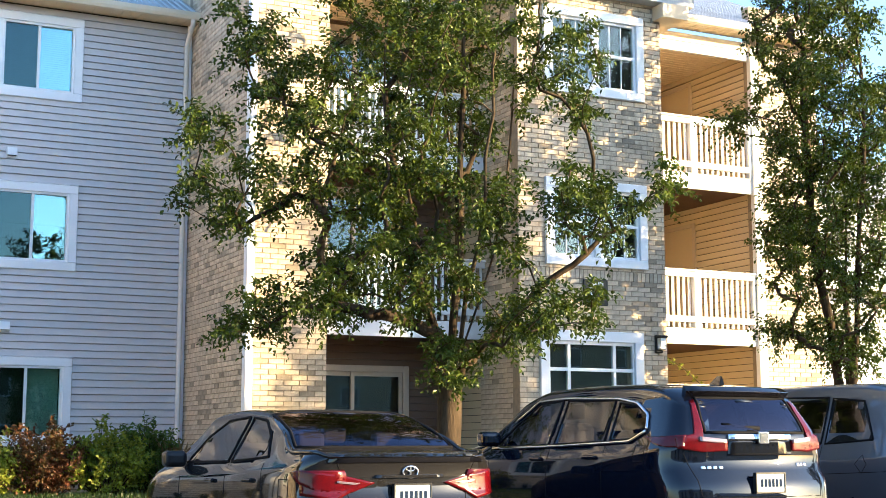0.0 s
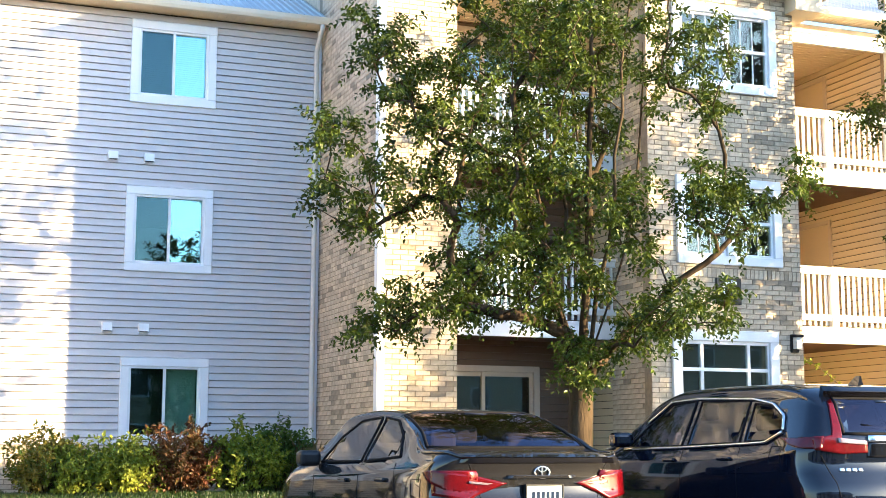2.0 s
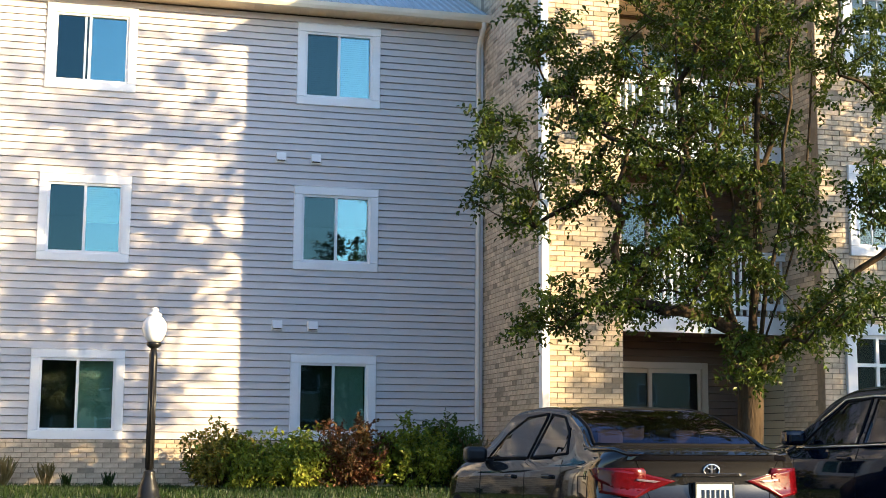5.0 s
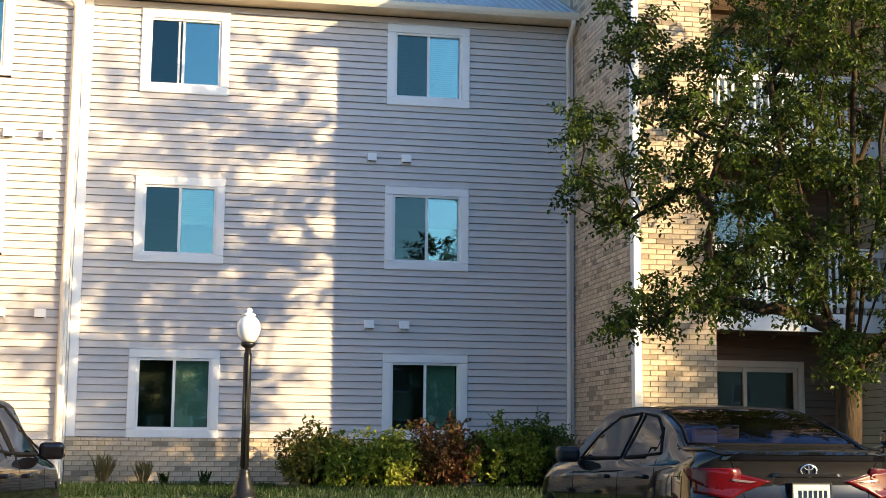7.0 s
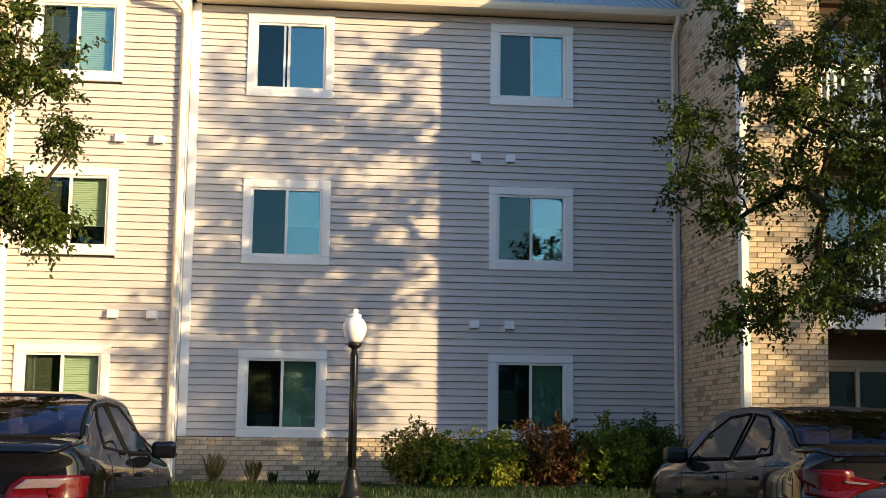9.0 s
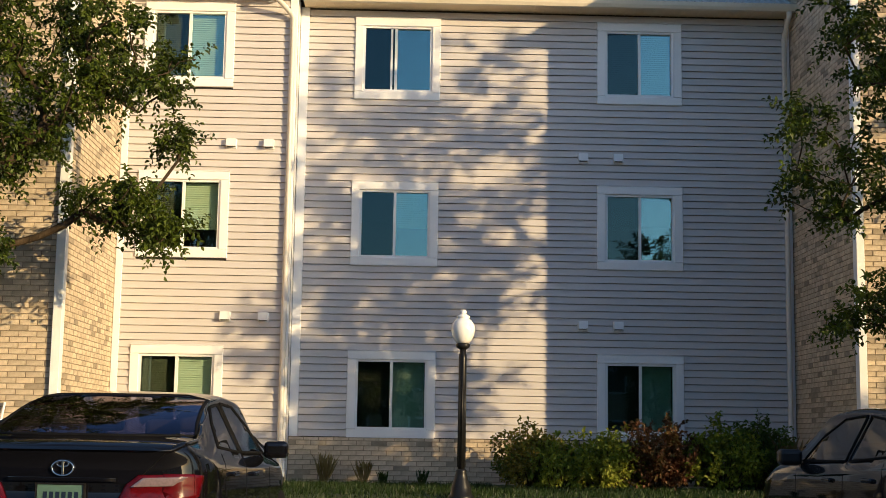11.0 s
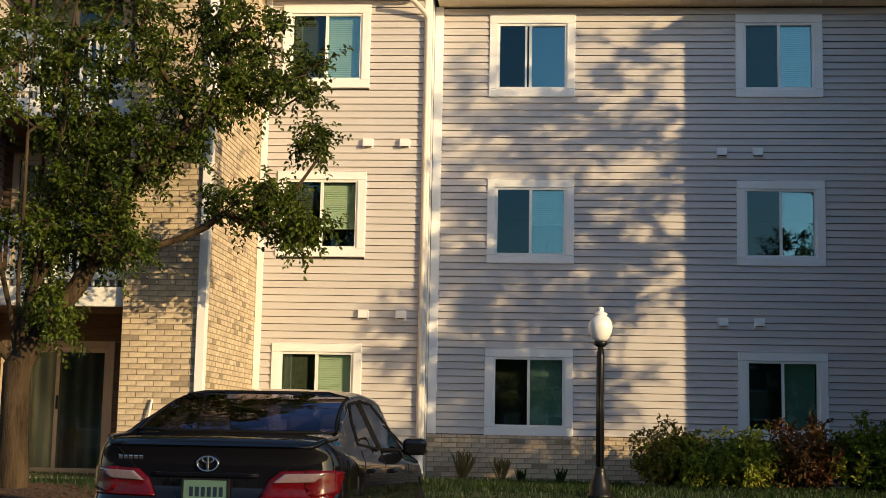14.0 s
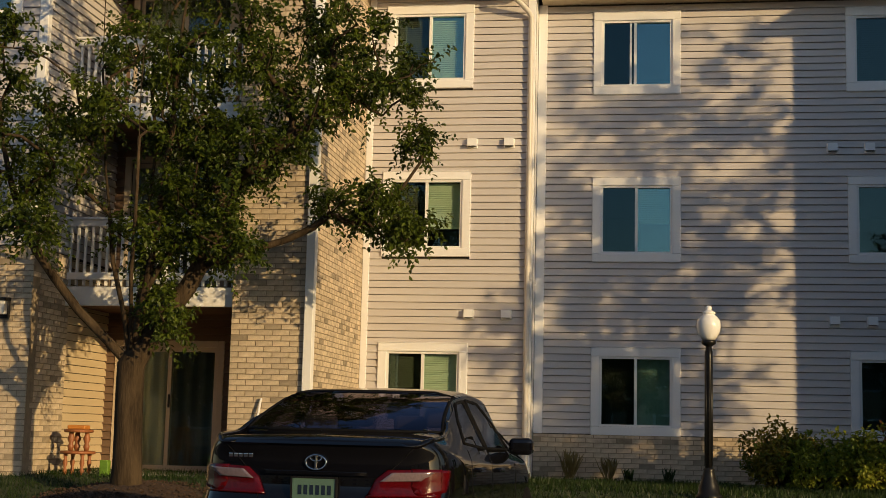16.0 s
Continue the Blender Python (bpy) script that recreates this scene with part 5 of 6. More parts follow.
# silver people carrier
sedan("minivan_car", "blue-grey minivan with dark side glass", (10.85, 9.80, 0), [
    (0.0, 0.88, 0.34, 1.10, 1.60, 0.72), (0.10, 0.95, 0.30, 1.10, 1.66, 0.72), (0.40, 0.985, 0.26, 1.08, 1.72, 0.72), (0.95, 0.99, 0.25, 1.06, 1.76, 0.72), (1.7, 0.99, 0.24, 1.05, 1.77, 0.72),
    (2.6, 0.99, 0.24, 1.03, 1.76, 0.71), (3.2, 0.985, 0.24, 1.02, 1.66, 0.70), (3.7, 0.98, 0.25, 1.01, 1.36, 0.76), (4.1, 0.97, 0.26, 1.0, 1.12, 0.80), (4.7, 0.95, 0.28, 0.90, 0.98, 0.76), (5.14, 0.84, 0.34, 0.76, 0.82, 0.64)],
    5.14, [(0.3, 0.05), (0.5, 0.0), (0.8, 0.02), (1.0, 0.05), (1.5, 0.20), (1.8, 0.26)], PAINT_SILVER, {
    "rear_glass": [(-0.68, 1.12), (0.68, 1.12), (0.62, 1.60), (-0.62, 1.60)],
    "front_glass": [(-0.72, 1.14), (0.72, 1.14), (0.60, 1.62), (-0.60, 1.62)],
    "side_glass": [[(0.62, 1.17), (1.30, 1.13), (1.32, 1.60), (0.86, 1.56)], [(1.36, 1.13), (2.45, 1.11), (2.44, 1.63), (1.38, 1.61)], [(2.52, 1.11), (3.6, 1.09), (3.25, 1.42), (2.95, 1.58), (2.50, 1.63)]],
    "lights": [([(0.72, 0.80), (0.72, 1.20), (0.88, 1.18), (0.88, 0.80)], TAIL, "tail_light", "red tail light")],
    "side_lights": [([(0.20, 1.18), (0.40, 1.16), (0.34, 0.82), (0.20, 0.82)], TAIL, "tail_light", "red tail light")],
    "rear_seams": [[(-0.70, 1.0), (-0.66, 0.6), (0.66, 0.6), (0.70, 1.0)]],
    "side_seams": [[(1.33, 0.40), (1.34, 1.12)], [(2.48, 0.32), (2.48, 1.10)], [(1.33, 0.82), (0.4, 0.86)], [(0.72, 0.84), (0.65, 0.93), (0.72, 1.02), (0.81, 0.93), (0.72, 0.84)]],
    "handles": [(1.5, 0.99), (2.65, 0.97)], "chrome_handles": True, "seats": ((1.6, 0.10), (2.7, 0.22)), "belt": 1.08, "axles": (1.0, 4.05), "wheel_r": 0.34, "mirror": (3.45, 1.15), "plate": (0.85, PLATE)})


# ---- trees and planting ----
def leaf_mat(name, col, col2):
    """Leaves that vary one from another and let some light through."""
    m = bpy.data.materials.new(name)
    m.use_nodes = True
    n, l = m.node_tree.nodes, m.node_tree.links
    b = n["Principled BSDF"]
    ge = n.new("ShaderNodeNewGeometry")
    tc = n.new("ShaderNodeTexCoord")
    no = n.new("ShaderNodeTexNoise")
    no.inputs["Scale"].default_value = 1.1
    l.new(tc.outputs["Object"], no.inputs["Vector"])
    ad = n.new("ShaderNodeMath")
    ad.operation = "MULTIPLY_ADD"
    ad.inputs[1].default_value = 0.55
    l.new(ge.outputs["Random Per Island"], ad.inputs[0])
    l.new(no.outputs["Fac"], ad.inputs[2])
    mr = n.new("ShaderNodeMapRange")
    mr.inputs["From Min"].default_value, mr.inputs["From Max"].default_value = 0.35, 1.15
    l.new(ad.outputs[0], mr.inputs["Value"])
    mx = n.new("ShaderNodeMix")
    mx.data_type = "RGBA"
    mx.inputs["A"].default_value, mx.inputs["B"].default_value = (*col, 1), (*col2, 1)
    l.new(mr.outputs[0], mx.inputs["Factor"])
    l.new(mx.outputs["Result"], b.inputs["Base Color"])
    b.inputs["Roughness"].default_value = 0.42
    b.inputs["Specular IOR Level"].default_value = 0.22
    tl = n.new("ShaderNodeBsdfTranslucent")
    l.new(mx.outputs["Result"], tl.inputs["Color"])
    ms = n.new("ShaderNodeMixShader")
    ms.inputs[0].default_value = 0.22
    l.new(b.outputs[0], ms.inputs[1])
    l.new(tl.outputs[0], ms.inputs[2])
    l.new(ms.outputs[0], n["Material Output"].inputs[0])
    return m


LEAF = leaf_mat("pear_leaf", (0.010, 0.023, 0.004), (0.097, 0.13, 0.009))
SHRUB_LEAF = leaf_mat("shrub_leaf", (0.045, 0.10, 0.010), (0.35, 0.37, 0.03))
TIP_LEAF = leaf_mat("red_tipped_leaf", (0.045, 0.09, 0.010), (0.27, 0.20, 0.03))
RED_LEAF = leaf_mat("red_shrub_leaf", (0.05, 0.055, 0.014), (0.165, 0.06, 0.03))
DEEP_LEAF = leaf_mat("deep_shrub_leaf", (0.035, 0.075, 0.012), (0.14, 0.19, 0.025))
GRASS = leaf_mat("grass_blade", (0.011, 0.028, 0.005), (0.030, 0.052, 0.009))
STRAW = leaf_mat("straw_blade", (0.16, 0.13, 0.05), (0.30, 0.24, 0.10))


class Leaves:
    """Collects folded leaves and writes them as one mesh."""

    def __init__(self):
        self.v, self.f = [], []

    def add(self, p, d, n, ln, wd):
        s = d.cross(n).normalized()
        n0 = len(self.v)
        up = n * (wd * 0.28)
        self.v += [p, p + d * ln * 0.42 + s * wd * 0.5 + up, p + d * ln * 0.8 + s * wd * 0.3 + up * 0.6, p + d * ln - n * ln * 0.12, p + d * ln * 0.8 - s * wd * 0.3 + up * 0.6, p + d * ln * 0.42 - s * wd * 0.5 + up, p + d * ln * 0.5]
        self.f += [(n0, n0 + 1, n0 + 2, n0 + 6), (n0 + 6, n0 + 2, n0 + 3), (n0, n0 + 6, n0 + 4, n0 + 5), (n0 + 6, n0 + 3, n0 + 4)]

    def mesh(self, name, material):
        me = bpy.data.meshes.new(name)
        me.from_pydata([tuple(v) for v in self.v], [], self.f)
        me.materials.append(material)
        return me


def unit(rnd):
    while True:
        v = Vector((rnd.uniform(-1, 1), rnd.uniform(-1, 1), rnd.uniform(-1, 1)))
        if 0.05 < v.length < 1:
            return v.normalized()


def tree(label, base, stems, lobes, along, depth, seed, r0, leaf=0.088, shoots=8, fill=2.0, spread=1.22, low=None, name="tree", group="street trees"):
    """Stems rise from the foot; limbs reach to leafy clumps gathered in lobes of the crown.
    A lobe is (offset along, height, half width, half height, clumps); depth is (mean, spread) across."""
    rnd = random.Random(seed)
    g = thing(name, label, "tree", base, group=group)
    nodes, par = [], []

    def node(p, q):
        nodes.append(Vector(p))
        par.append(q)
        return len(nodes) - 1
    root = node((0, 0, -0.25), -1)
    a = node((0.0, 0.0, 0.25), root)
    fork = node(stems[0], a)
    for sx, sy, sz, tx, ty, tz in stems[1:]:
        q = fork
        p0, p1 = nodes[fork], Vector((tx, ty, tz))
        for k in range(1, 9):
            t = k / 8
            p = p0.lerp(p1, t) + Vector((sx, sy, sz)) * math.sin(t * math.pi)
            p += Vector((rnd.uniform(-1, 1), rnd.uniform(-1, 1), 0)) * 0.04
            q = node(p, q)
    # clump centres
    cs = []
    ax = Vector((along[0], along[1], 0)).normalized()
    bx = Vector((-ax.y, ax.x, 0))
    for u0, z0, ru, rz, cnt in lobes:
        cnt = round(cnt * fill)
        got = tries = 0
        back = rnd.uniform(-0.55, 0.55) * depth[1] if cnt < 12 else 0.0
        deep = depth[1] * min(1.0, 0.30 + 0.016 * cnt)
        mean = depth[0] + back
        if low and z0 < 5.0 and cnt >= 12:      # low boughs reach out to one side
            mean, deep = low
        while got < cnt and tries < cnt * 40:
            tries += 1
            d = unit(rnd) * rnd.random() ** 0.36
            p = ax * (u0 + d.x * ru * spread) + bx * (mean + d.y * deep)
            p.z = z0 - base[2] + d.z * rz * spread
            if all((p - c).length > 0.25 for c in cs):
                cs.append(p)
                got += 1
    cs.sort(key=lambda p: (p - nodes[fork]).length)
    tips = []
    for c in cs:
        best, bd = None, 1e9
        for i, p in enumerate(nodes):
            if i < 2:
                continue
            d = (c - p).length + 0.9 * max(0, p.z - c.z + 0.15) + (0.25 if p.z < 1.6 else 0)
            if d < bd:
                best, bd = i, d
        p0 = nodes[best]
        steps = max(2, int((c - p0).length / 0.28))
        q = best
        bend = Vector((rnd.uniform(-1, 1), rnd.uniform(-1, 1), rnd.uniform(-0.2, 0.9))) * 0.13 * (c - p0).length
        for k in range(1, steps + 1):
            t = k / steps
            q = node(p0.lerp(c, t) + bend * math.sin(t * math.pi), q)
        tips.append(q)
    load = [0.0] * len(nodes)
    for t in tips:
        load[t] += 1
    for i in range(len(nodes) - 1, 0, -1):
        load[par[i]] += load[i]
    tot = load[0]
    rad = [max(0.007, r0 * (ld / tot) ** 0.56) if ld else 0.006 for ld in load]
    rad[0] = r0 * 1.35
    rad[1] = r0 * 1.05
    kids = [[] for _ in nodes]
    for i, p in enumerate(par):
        if p >= 0:
            kids[p].append(i)
    # chains of nodes become tapered tubes
    done = set()

    def chain(start):
        seq = [start]
        while True:
            ch = [c for c in kids[seq[-1]] if c not in done]
            if not ch:
                return seq
            n = max(ch, key=lambda i: load[i])
            done.add(n)
            seq.append(n)
    trunk_bm, limb_bm = bmesh.new(), bmesh.new()
    done.add(0)
    seq = chain(0)
    pts, rr = [], []
    for i, j in zip(seq, seq[1:]):
        for k in range(3):
            t = k / 3
            pts.append(nodes[i].lerp(nodes[j], t))
            rr.append(rad[i] + (rad[j] - rad[i]) * t)
    pts.append(nodes[seq[-1]])
    rr.append(rad[seq[-1]])
    tube(trunk_bm, pts, rr, 14)
    for v in trunk_bm.verts:
        k = noise.noise(v.co * 5.0) * 0.07 + noise.noise(Vector((v.co.x * 22, v.co.y * 22, v.co.z * 3))) * 0.05
        ax = min(pts, key=lambda p: (p - v.co).length_squared)
        v.co += (v.co - ax) * k
    part("trunk", trunk_bm, BARK, g, "grey-brown furrowed bark")
    order = sorted(range(len(nodes)), key=lambda i: -load[i])
    for i in order:
        for c in kids[i]:
            if c in done:
                continue
            done.add(c)
            s = [i] + chain(c)
            if load[c] > 5:
                b = bmesh.new()
                tube(b, [nodes[k] for k in s], [min(rad[i], rad[s[1]] * 1.2)] + [rad[k] for k in s[1:]], 8, cap=False)
                part("limb", b, BARK, g)
                continue
            tube(limb_bm, [nodes[k] for k in s], [min(rad[i], rad[s[1]] * 1.15)] + [rad[k] for k in s[1:]], 7 if load[c] > 3 else 5, cap=False)
    tagged(part("branchwork", limb_bm, BARK, g), kind="stuff")
    lv = Leaves()
    size = leaf / 0.088
    for t in tips:
        c = nodes[t]
        way = (nodes[t] - nodes[par[t]]).normalized()
        for k in range(int(shoots * rnd.uniform(0.7, 1.3))):
            sd = (way * 0.55 + unit(rnd) + Vector((0, 0, 0.12))).normalized()
            length = rnd.uniform(0.18, 0.42) * size ** 0.5
            p0 = c + unit(rnd) * 0.05 - way * rnd.uniform(0.0, 0.22)
            side = sd.orthogonal().normalized()
            over = sd.cross(side)
            n = int(length / (0.024 * size))
            th = rnd.uniform(0, 6.28)
            for q in range(n):
                th += 2.4
                rr = side * math.cos(th) + over * math.sin(th)
                p = p0 + sd * length * (q + 1) / n + Vector((0, 0, -0.10 * (q / n) ** 2))
                d = (sd * 0.45 + rr * 0.85 + unit(rnd) * 0.25 + Vector((0, 0, -0.30))).normalized()
                nn = unit(rnd) * 0.6 + Vector((0, 0, 0.8))
                nn -= d * nn.dot(d)
                if nn.length < 0.1:
                    continue
                ln = leaf * rnd.uniform(0.65, 1.2) * (1.0 - 0.25 * q / n)
                lv.add(p, d, nn.normalized(), ln, ln * 0.64)
    part("crown", lv.mesh("crown", LEAF), LEAF, g, "small glossy green leaves with gaps between the clumps")
    return g


shift = 0.36
LOBES_EAST = [(-0.72, 5.53, 1.23, 1.09, 30), (-1.3, 4.66, 1.09, 0.65, 24), (0.14, 6.18, 1.09, 0.8, 22), (-0.07, 3.79, 1.16, 0.69, 25), (-0.8, 3.28, 0.87, 0.51, 15), (-1.81, 2.84, 0.65, 0.25, 8), (-2.61, 2.57, 0.36, 0.16, 4), (-3.01, 5.05, 0.29, 0.25, 4), (-2.75, 4.15, 0.58, 0.29, 9), (-2.68, 6.47, 0.4, 0.33, 6), (-2.03, 5.96, 0.58, 0.51, 10), (2.1, 4.19, 0.8, 0.4, 14), (1.42, 2.78, 0.55, 0.26, 8), (0.72, 2.63, 0.51, 0.29, 6), (1.52, 5.96, 0.8, 0.65, 9), (0.0, 2.16, 0.2, 0.29, 5), (-0.14, 7.55, 1.59, 0.87, 36), (0.0, 8.93, 1.09, 0.87, 22)]
LOBES_WEST = [(2.95, 5.65, 0.66, 0.52, 15), (3.51, 4.93, 0.22, 0.21, 4), (2.74, 3.92, 0.59, 0.26, 11), (3.23, 3.57, 0.29, 0.17, 5), (2.12, 5.17, 0.56, 0.42, 10), (2.4, 6.07, 0.56, 0.42, 10), (1.42, 4.61, 0.62, 0.42, 12), (0.8, 4.13, 0.69, 0.49, 18), (1.08, 3.36, 0.52, 0.26, 10), (0.3, 2.53, 0.33, 0.33, 9), (0.24, 3.43, 0.56, 0.35, 10), (0.45, 4.82, 0.42, 0.49, 9), (1.15, 5.79, 0.69, 0.56, 14), (-0.03, 5.65, 0.62, 0.49, 12), (-0.73, 4.82, 0.56, 0.35, 9), (-1.15, 4.13, 0.56, 0.38, 9), (-1.35, 3.36, 0.42, 0.28, 6), (0.94, 7.25, 1.39, 0.76, 26), (-2.0, 5.2, 0.75, 1.0, 22)]
LOBES_FAR = [(-0.04, 2.63, 0.59, 0.34, 12), (-0.08, 3.73, 0.85, 0.76, 30), (-0.17, 5.0, 0.81, 0.85, 30), (-0.21, 6.27, 0.89, 0.85, 30), (-0.3, 7.46, 0.85, 0.76, 26), (-1.53, 6.19, 0.3, 0.15, 4), (-0.93, 2.84, 0.25, 0.12, 3), (-0.76, 4.24, 0.34, 0.51, 8), (0.68, 5.26, 0.51, 1.69, 26), (-0.17, 8.81, 0.76, 1.02, 22), (0.0, 10.26, 0.51, 0.76, 12)]
tree("leafy green pear tree with forked grey trunk on the lawn", (7.90, 15.75, shift), [(0.04, 0, 1.55), (0.05, 0, 0.1, 0.25, -0.1, 7.6), (-0.25, 0.1, 0, -0.75, 0.3, 6.6), (0.3, 0, 0, 1.1, 0.2, 6.2), (0, -0.25, 0, 0.2, -1.0, 6.0), (0, 0.3, 0, -0.3, 0.9, 6.0), (0.1, 0, 0.2, 1.6, -0.8, 3.2)], LOBES_EAST, (0.895, -0.446), (0.0, 1.85), 11, 0.15, low=(-0.65, 1.35))
tree("leafy green pear tree with twin stems on a mulch mound", (-6.15, 15.75, shift), [(-0.02, 0, 1.45), (0.1, 0, 0.1, 0.55, -0.1, 7.0), (-0.2, 0.1, 0, -0.7, 0.2, 6.4), (-0.35, 0, -0.2, -1.7, -0.4, 4.6), (0, -0.25, 0, 0.4, -1.0, 5.6), (0.2, 0.2, 0, 1.5, 0.6, 5.4), (0, 0.3, 0, -0.3, 0.9, 5.6)], LOBES_WEST, (0.932, 0.363), (0.0, 1.6), 29, 0.165, fill=1.9, spread=1.06)
narrow = tree("tall narrow green pear tree beside the far pier", (14.6, 15.8, shift), [(0.0, 0, 1.0), (0.05, 0, 0.1, 0.15, 0, 8.6), (-0.15, 0.1, 0, -0.4, 0.2, 7.2), (0.15, 0, 0, 0.5, 0.1, 7.2), (0, -0.15, 0, 0.1, -0.5, 7.0)], LOBES_FAR, (0.734, -0.679), (0.0, 1.25), 37, 0.12)
copy_thing(narrow, pose(21.8, 8.2, 0, 0, 0, 100) @ Matrix.Scale(0.95, 4))   # unseen tree past the minivan, added to shade the pier and balconies
# trees across the parking lot, mirrored in the panes
far_tree = tree("broad green tree across the parking lot", (-1.0, -24.0, 0.0), [(0.0, 0, 2.2), (0.2, 0, 0.1, 0.3, 0, 7.6), (-0.5, 0.1, 0, -1.4, 0.4, 6.2), (0.5, 0, 0, 1.5, 0.3, 6.2)], [(0, 3.6, 2.6, 1.1, 26), (0.3, 5.4, 3.0, 1.3, 34), (-0.3, 7.0, 2.4, 1.1, 26), (0.2, 8.2, 1.4, 0.8, 12)], (1, 0), (0.0, 2.4), 53, 0.22, leaf=0.30, shoots=9, fill=1.2, group="trees across the lot")
for x, y, k, a in ((-12.5, -25, 0.85, 70), (12.5, -24.5, 0.96, 140), (-22, -23, 0.8, 220), (5.5, -27, 0.75, 300), (22, -33, 0.85, 30)):
    copy_thing(far_tree, pose(x, y, 0, 0, 0, a) @ Matrix.Scale(k, 4))


def shrub(x, y, w, h, n, material, label, seed):
    """Many arching stems, each set with leaves in flat sprays, closing into a low uneven mound."""
    rnd = random.Random(seed)
    z0 = lawn_height(x, y) - 0.03
    g = thing("shrub", label, "shrub", (x, y, z0), group="shrubs along the wall")
    st = bmesh.new()
    lv = Leaves()
    stems = 70
    for k in range(stems):
        th = rnd.uniform(0, 2 * math.pi)
        r = w * 0.5 * rnd.random() ** 0.5
        bulge = 1.0 + 0.22 * noise.noise((math.cos(th) * 1.5 + seed * 3.1, math.sin(th) * 1.5, r * 3))
        tip = Vector((r * math.cos(th), r * 0.8 * math.sin(th), h * bulge * rnd.uniform(0.55, 0.98) * (1 - 0.45 * (r / (w * 0.5)) ** 3) + (0.14 if rnd.random() < 0.06 else 0)))
        foot = Vector((tip.x * 0.3, tip.y * 0.3, 0))
        mid = foot.lerp(tip, 0.55) + Vector((tip.x * 0.15, tip.y * 0.15, 0))
        tube(st, [foot, mid, tip], [0.009, 0.007, 0.003], 4, cap=False)
        for q in range(n // stems // 6):
            t = 1 - 0.85 * rnd.random() ** 1.5
            c = (foot.lerp(mid, t * 2) if t < 0.5 else mid.lerp(tip, t * 2 - 1))
            sd = (unit(rnd) + Vector((tip.x, tip.y - 0.3, 0.1))).normalized()
            for i in range(6):
                p = c + sd * (0.03 + 0.022 * i) + unit(rnd) * 0.012
                d = (sd * 0.5 + unit(rnd) * 0.8).normalized()
                nn = Vector((0, -0.35, 1)) + unit(rnd) * 0.55
                nn -= d * nn.dot(d)
                if nn.length < 0.1:
                    continue
                ln = rnd.uniform(0.045, 0.085)
                lv.add(p, d, nn.normalized(), ln, ln * 0.62)
    tagged(part("brushwood", st, BARK, g), kind="stuff")
    part("foliage", lv.mesh("foliage", material), material, g)


shrub(1.92, 20.6, 1.30, 0.96, 5200, TIP_LEAF, "green leafy shrub with red-tipped leaves", 1)
shrub(2.22, 20.35, 0.95, 0.72, 3600, SHRUB_LEAF, "low yellow-green shrub against the brick base", 7)
shrub(2.92, 20.65, 1.35, 1.02, 5200, SHRUB_LEAF, "yellow-green leafy shrub against the siding wall", 2)
shrub(3.80, 20.65, 1.30, 1.14, 5200, RED_LEAF, "reddish-brown leafy shrub among green ones", 3)
shrub(4.68, 20.55, 1.35, 1.06, 5200, SHRUB_LEAF, "yellow-green leafy shrub beside the red one", 4)
shrub(5.32, 20.85, 1.10, 1.22, 5200, DEEP_LEAF, "deep green leafy shrub in the wall's corner", 5)


def tuft(x, y, h, n, material, label, seed, spread=0.16):
    rnd = random.Random(seed)
    lv = Leaves()
    for k in range(n):
        th = rnd.uniform(0, 2 * math.pi)
        p = Vector((math.cos(th), math.sin(th), 0)) * rnd.uniform(0, 0.05)
        d = Vector((math.cos(th) * rnd.uniform(0.05, 0.5), math.sin(th) * 0.4, 1)).normalized()
        lv.add(p, d, Vector((math.cos(th + 1.5), math.sin(th + 1.5), 0)), h * rnd.uniform(0.6, 1.1), 0.016)
    ob = part("grass_tuft", lv.mesh("grass_tuft", material), material)
    ob.location = (x, y, lawn_height(x, y) - 0.01)
    tagged(ob, label, "plant", "tufts along the wall")


tuft(-1.25, 21.45, 0.48, 70, STRAW, "dry upright grass tuft at the brick base", 1)
tuft(-0.65, 21.5, 0.38, 60, STRAW, "dry upright grass tuft at the brick base", 2)
tuft(-0.35, 21.4, 0.22, 40, GRASS, "small green weed at the brick base", 3)
tuft(0.25, 21.4, 0.25, 40, GRASS, "small green weed at the brick base", 4)
tuft(-4.85, 17.85, 0.3, 60, GRASS, "green weed at the foot of the brick pier", 5)
tuft(5.75, 20.9, 0.85, 60, STRAW, "tall dry grass beside the downspout", 6)

rnd = random.Random(77)
verts, faces = [], []
for k in range(60000):
    x, y = rnd.uniform(-10.5, 9.5), rnd.uniform(15.52, 21.7)
    if math.hypot(x + 6.15, y - 15.75) < 0.55 + 0.7 * rnd.random() or (1.3 < x < 6.1 and y > 20.3):
        continue
    z = lawn_height(x, y)
    a = rnd.uniform(0, math.pi)
    dx, dy, h = math.cos(a) * 0.006, math.sin(a) * 0.006, rnd.uniform(0.04, 0.085)
    n0 = len(verts)
    verts += [(x - dx, y - dy, z - 0.005), (x + dx, y + dy, z - 0.005), (x + rnd.uniform(-0.03, 0.03), y + rnd.uniform(-0.03, 0.03), z + h)]
    faces.append((n0, n0 + 1, n0 + 2))
me = bpy.data.meshes.new("grass")
me.from_pydata(verts, [], faces)
me.materials.append(GRASS)
tagged(part("grass", me, GRASS), "short green grass of the lawn", "grass", kind="stuff")


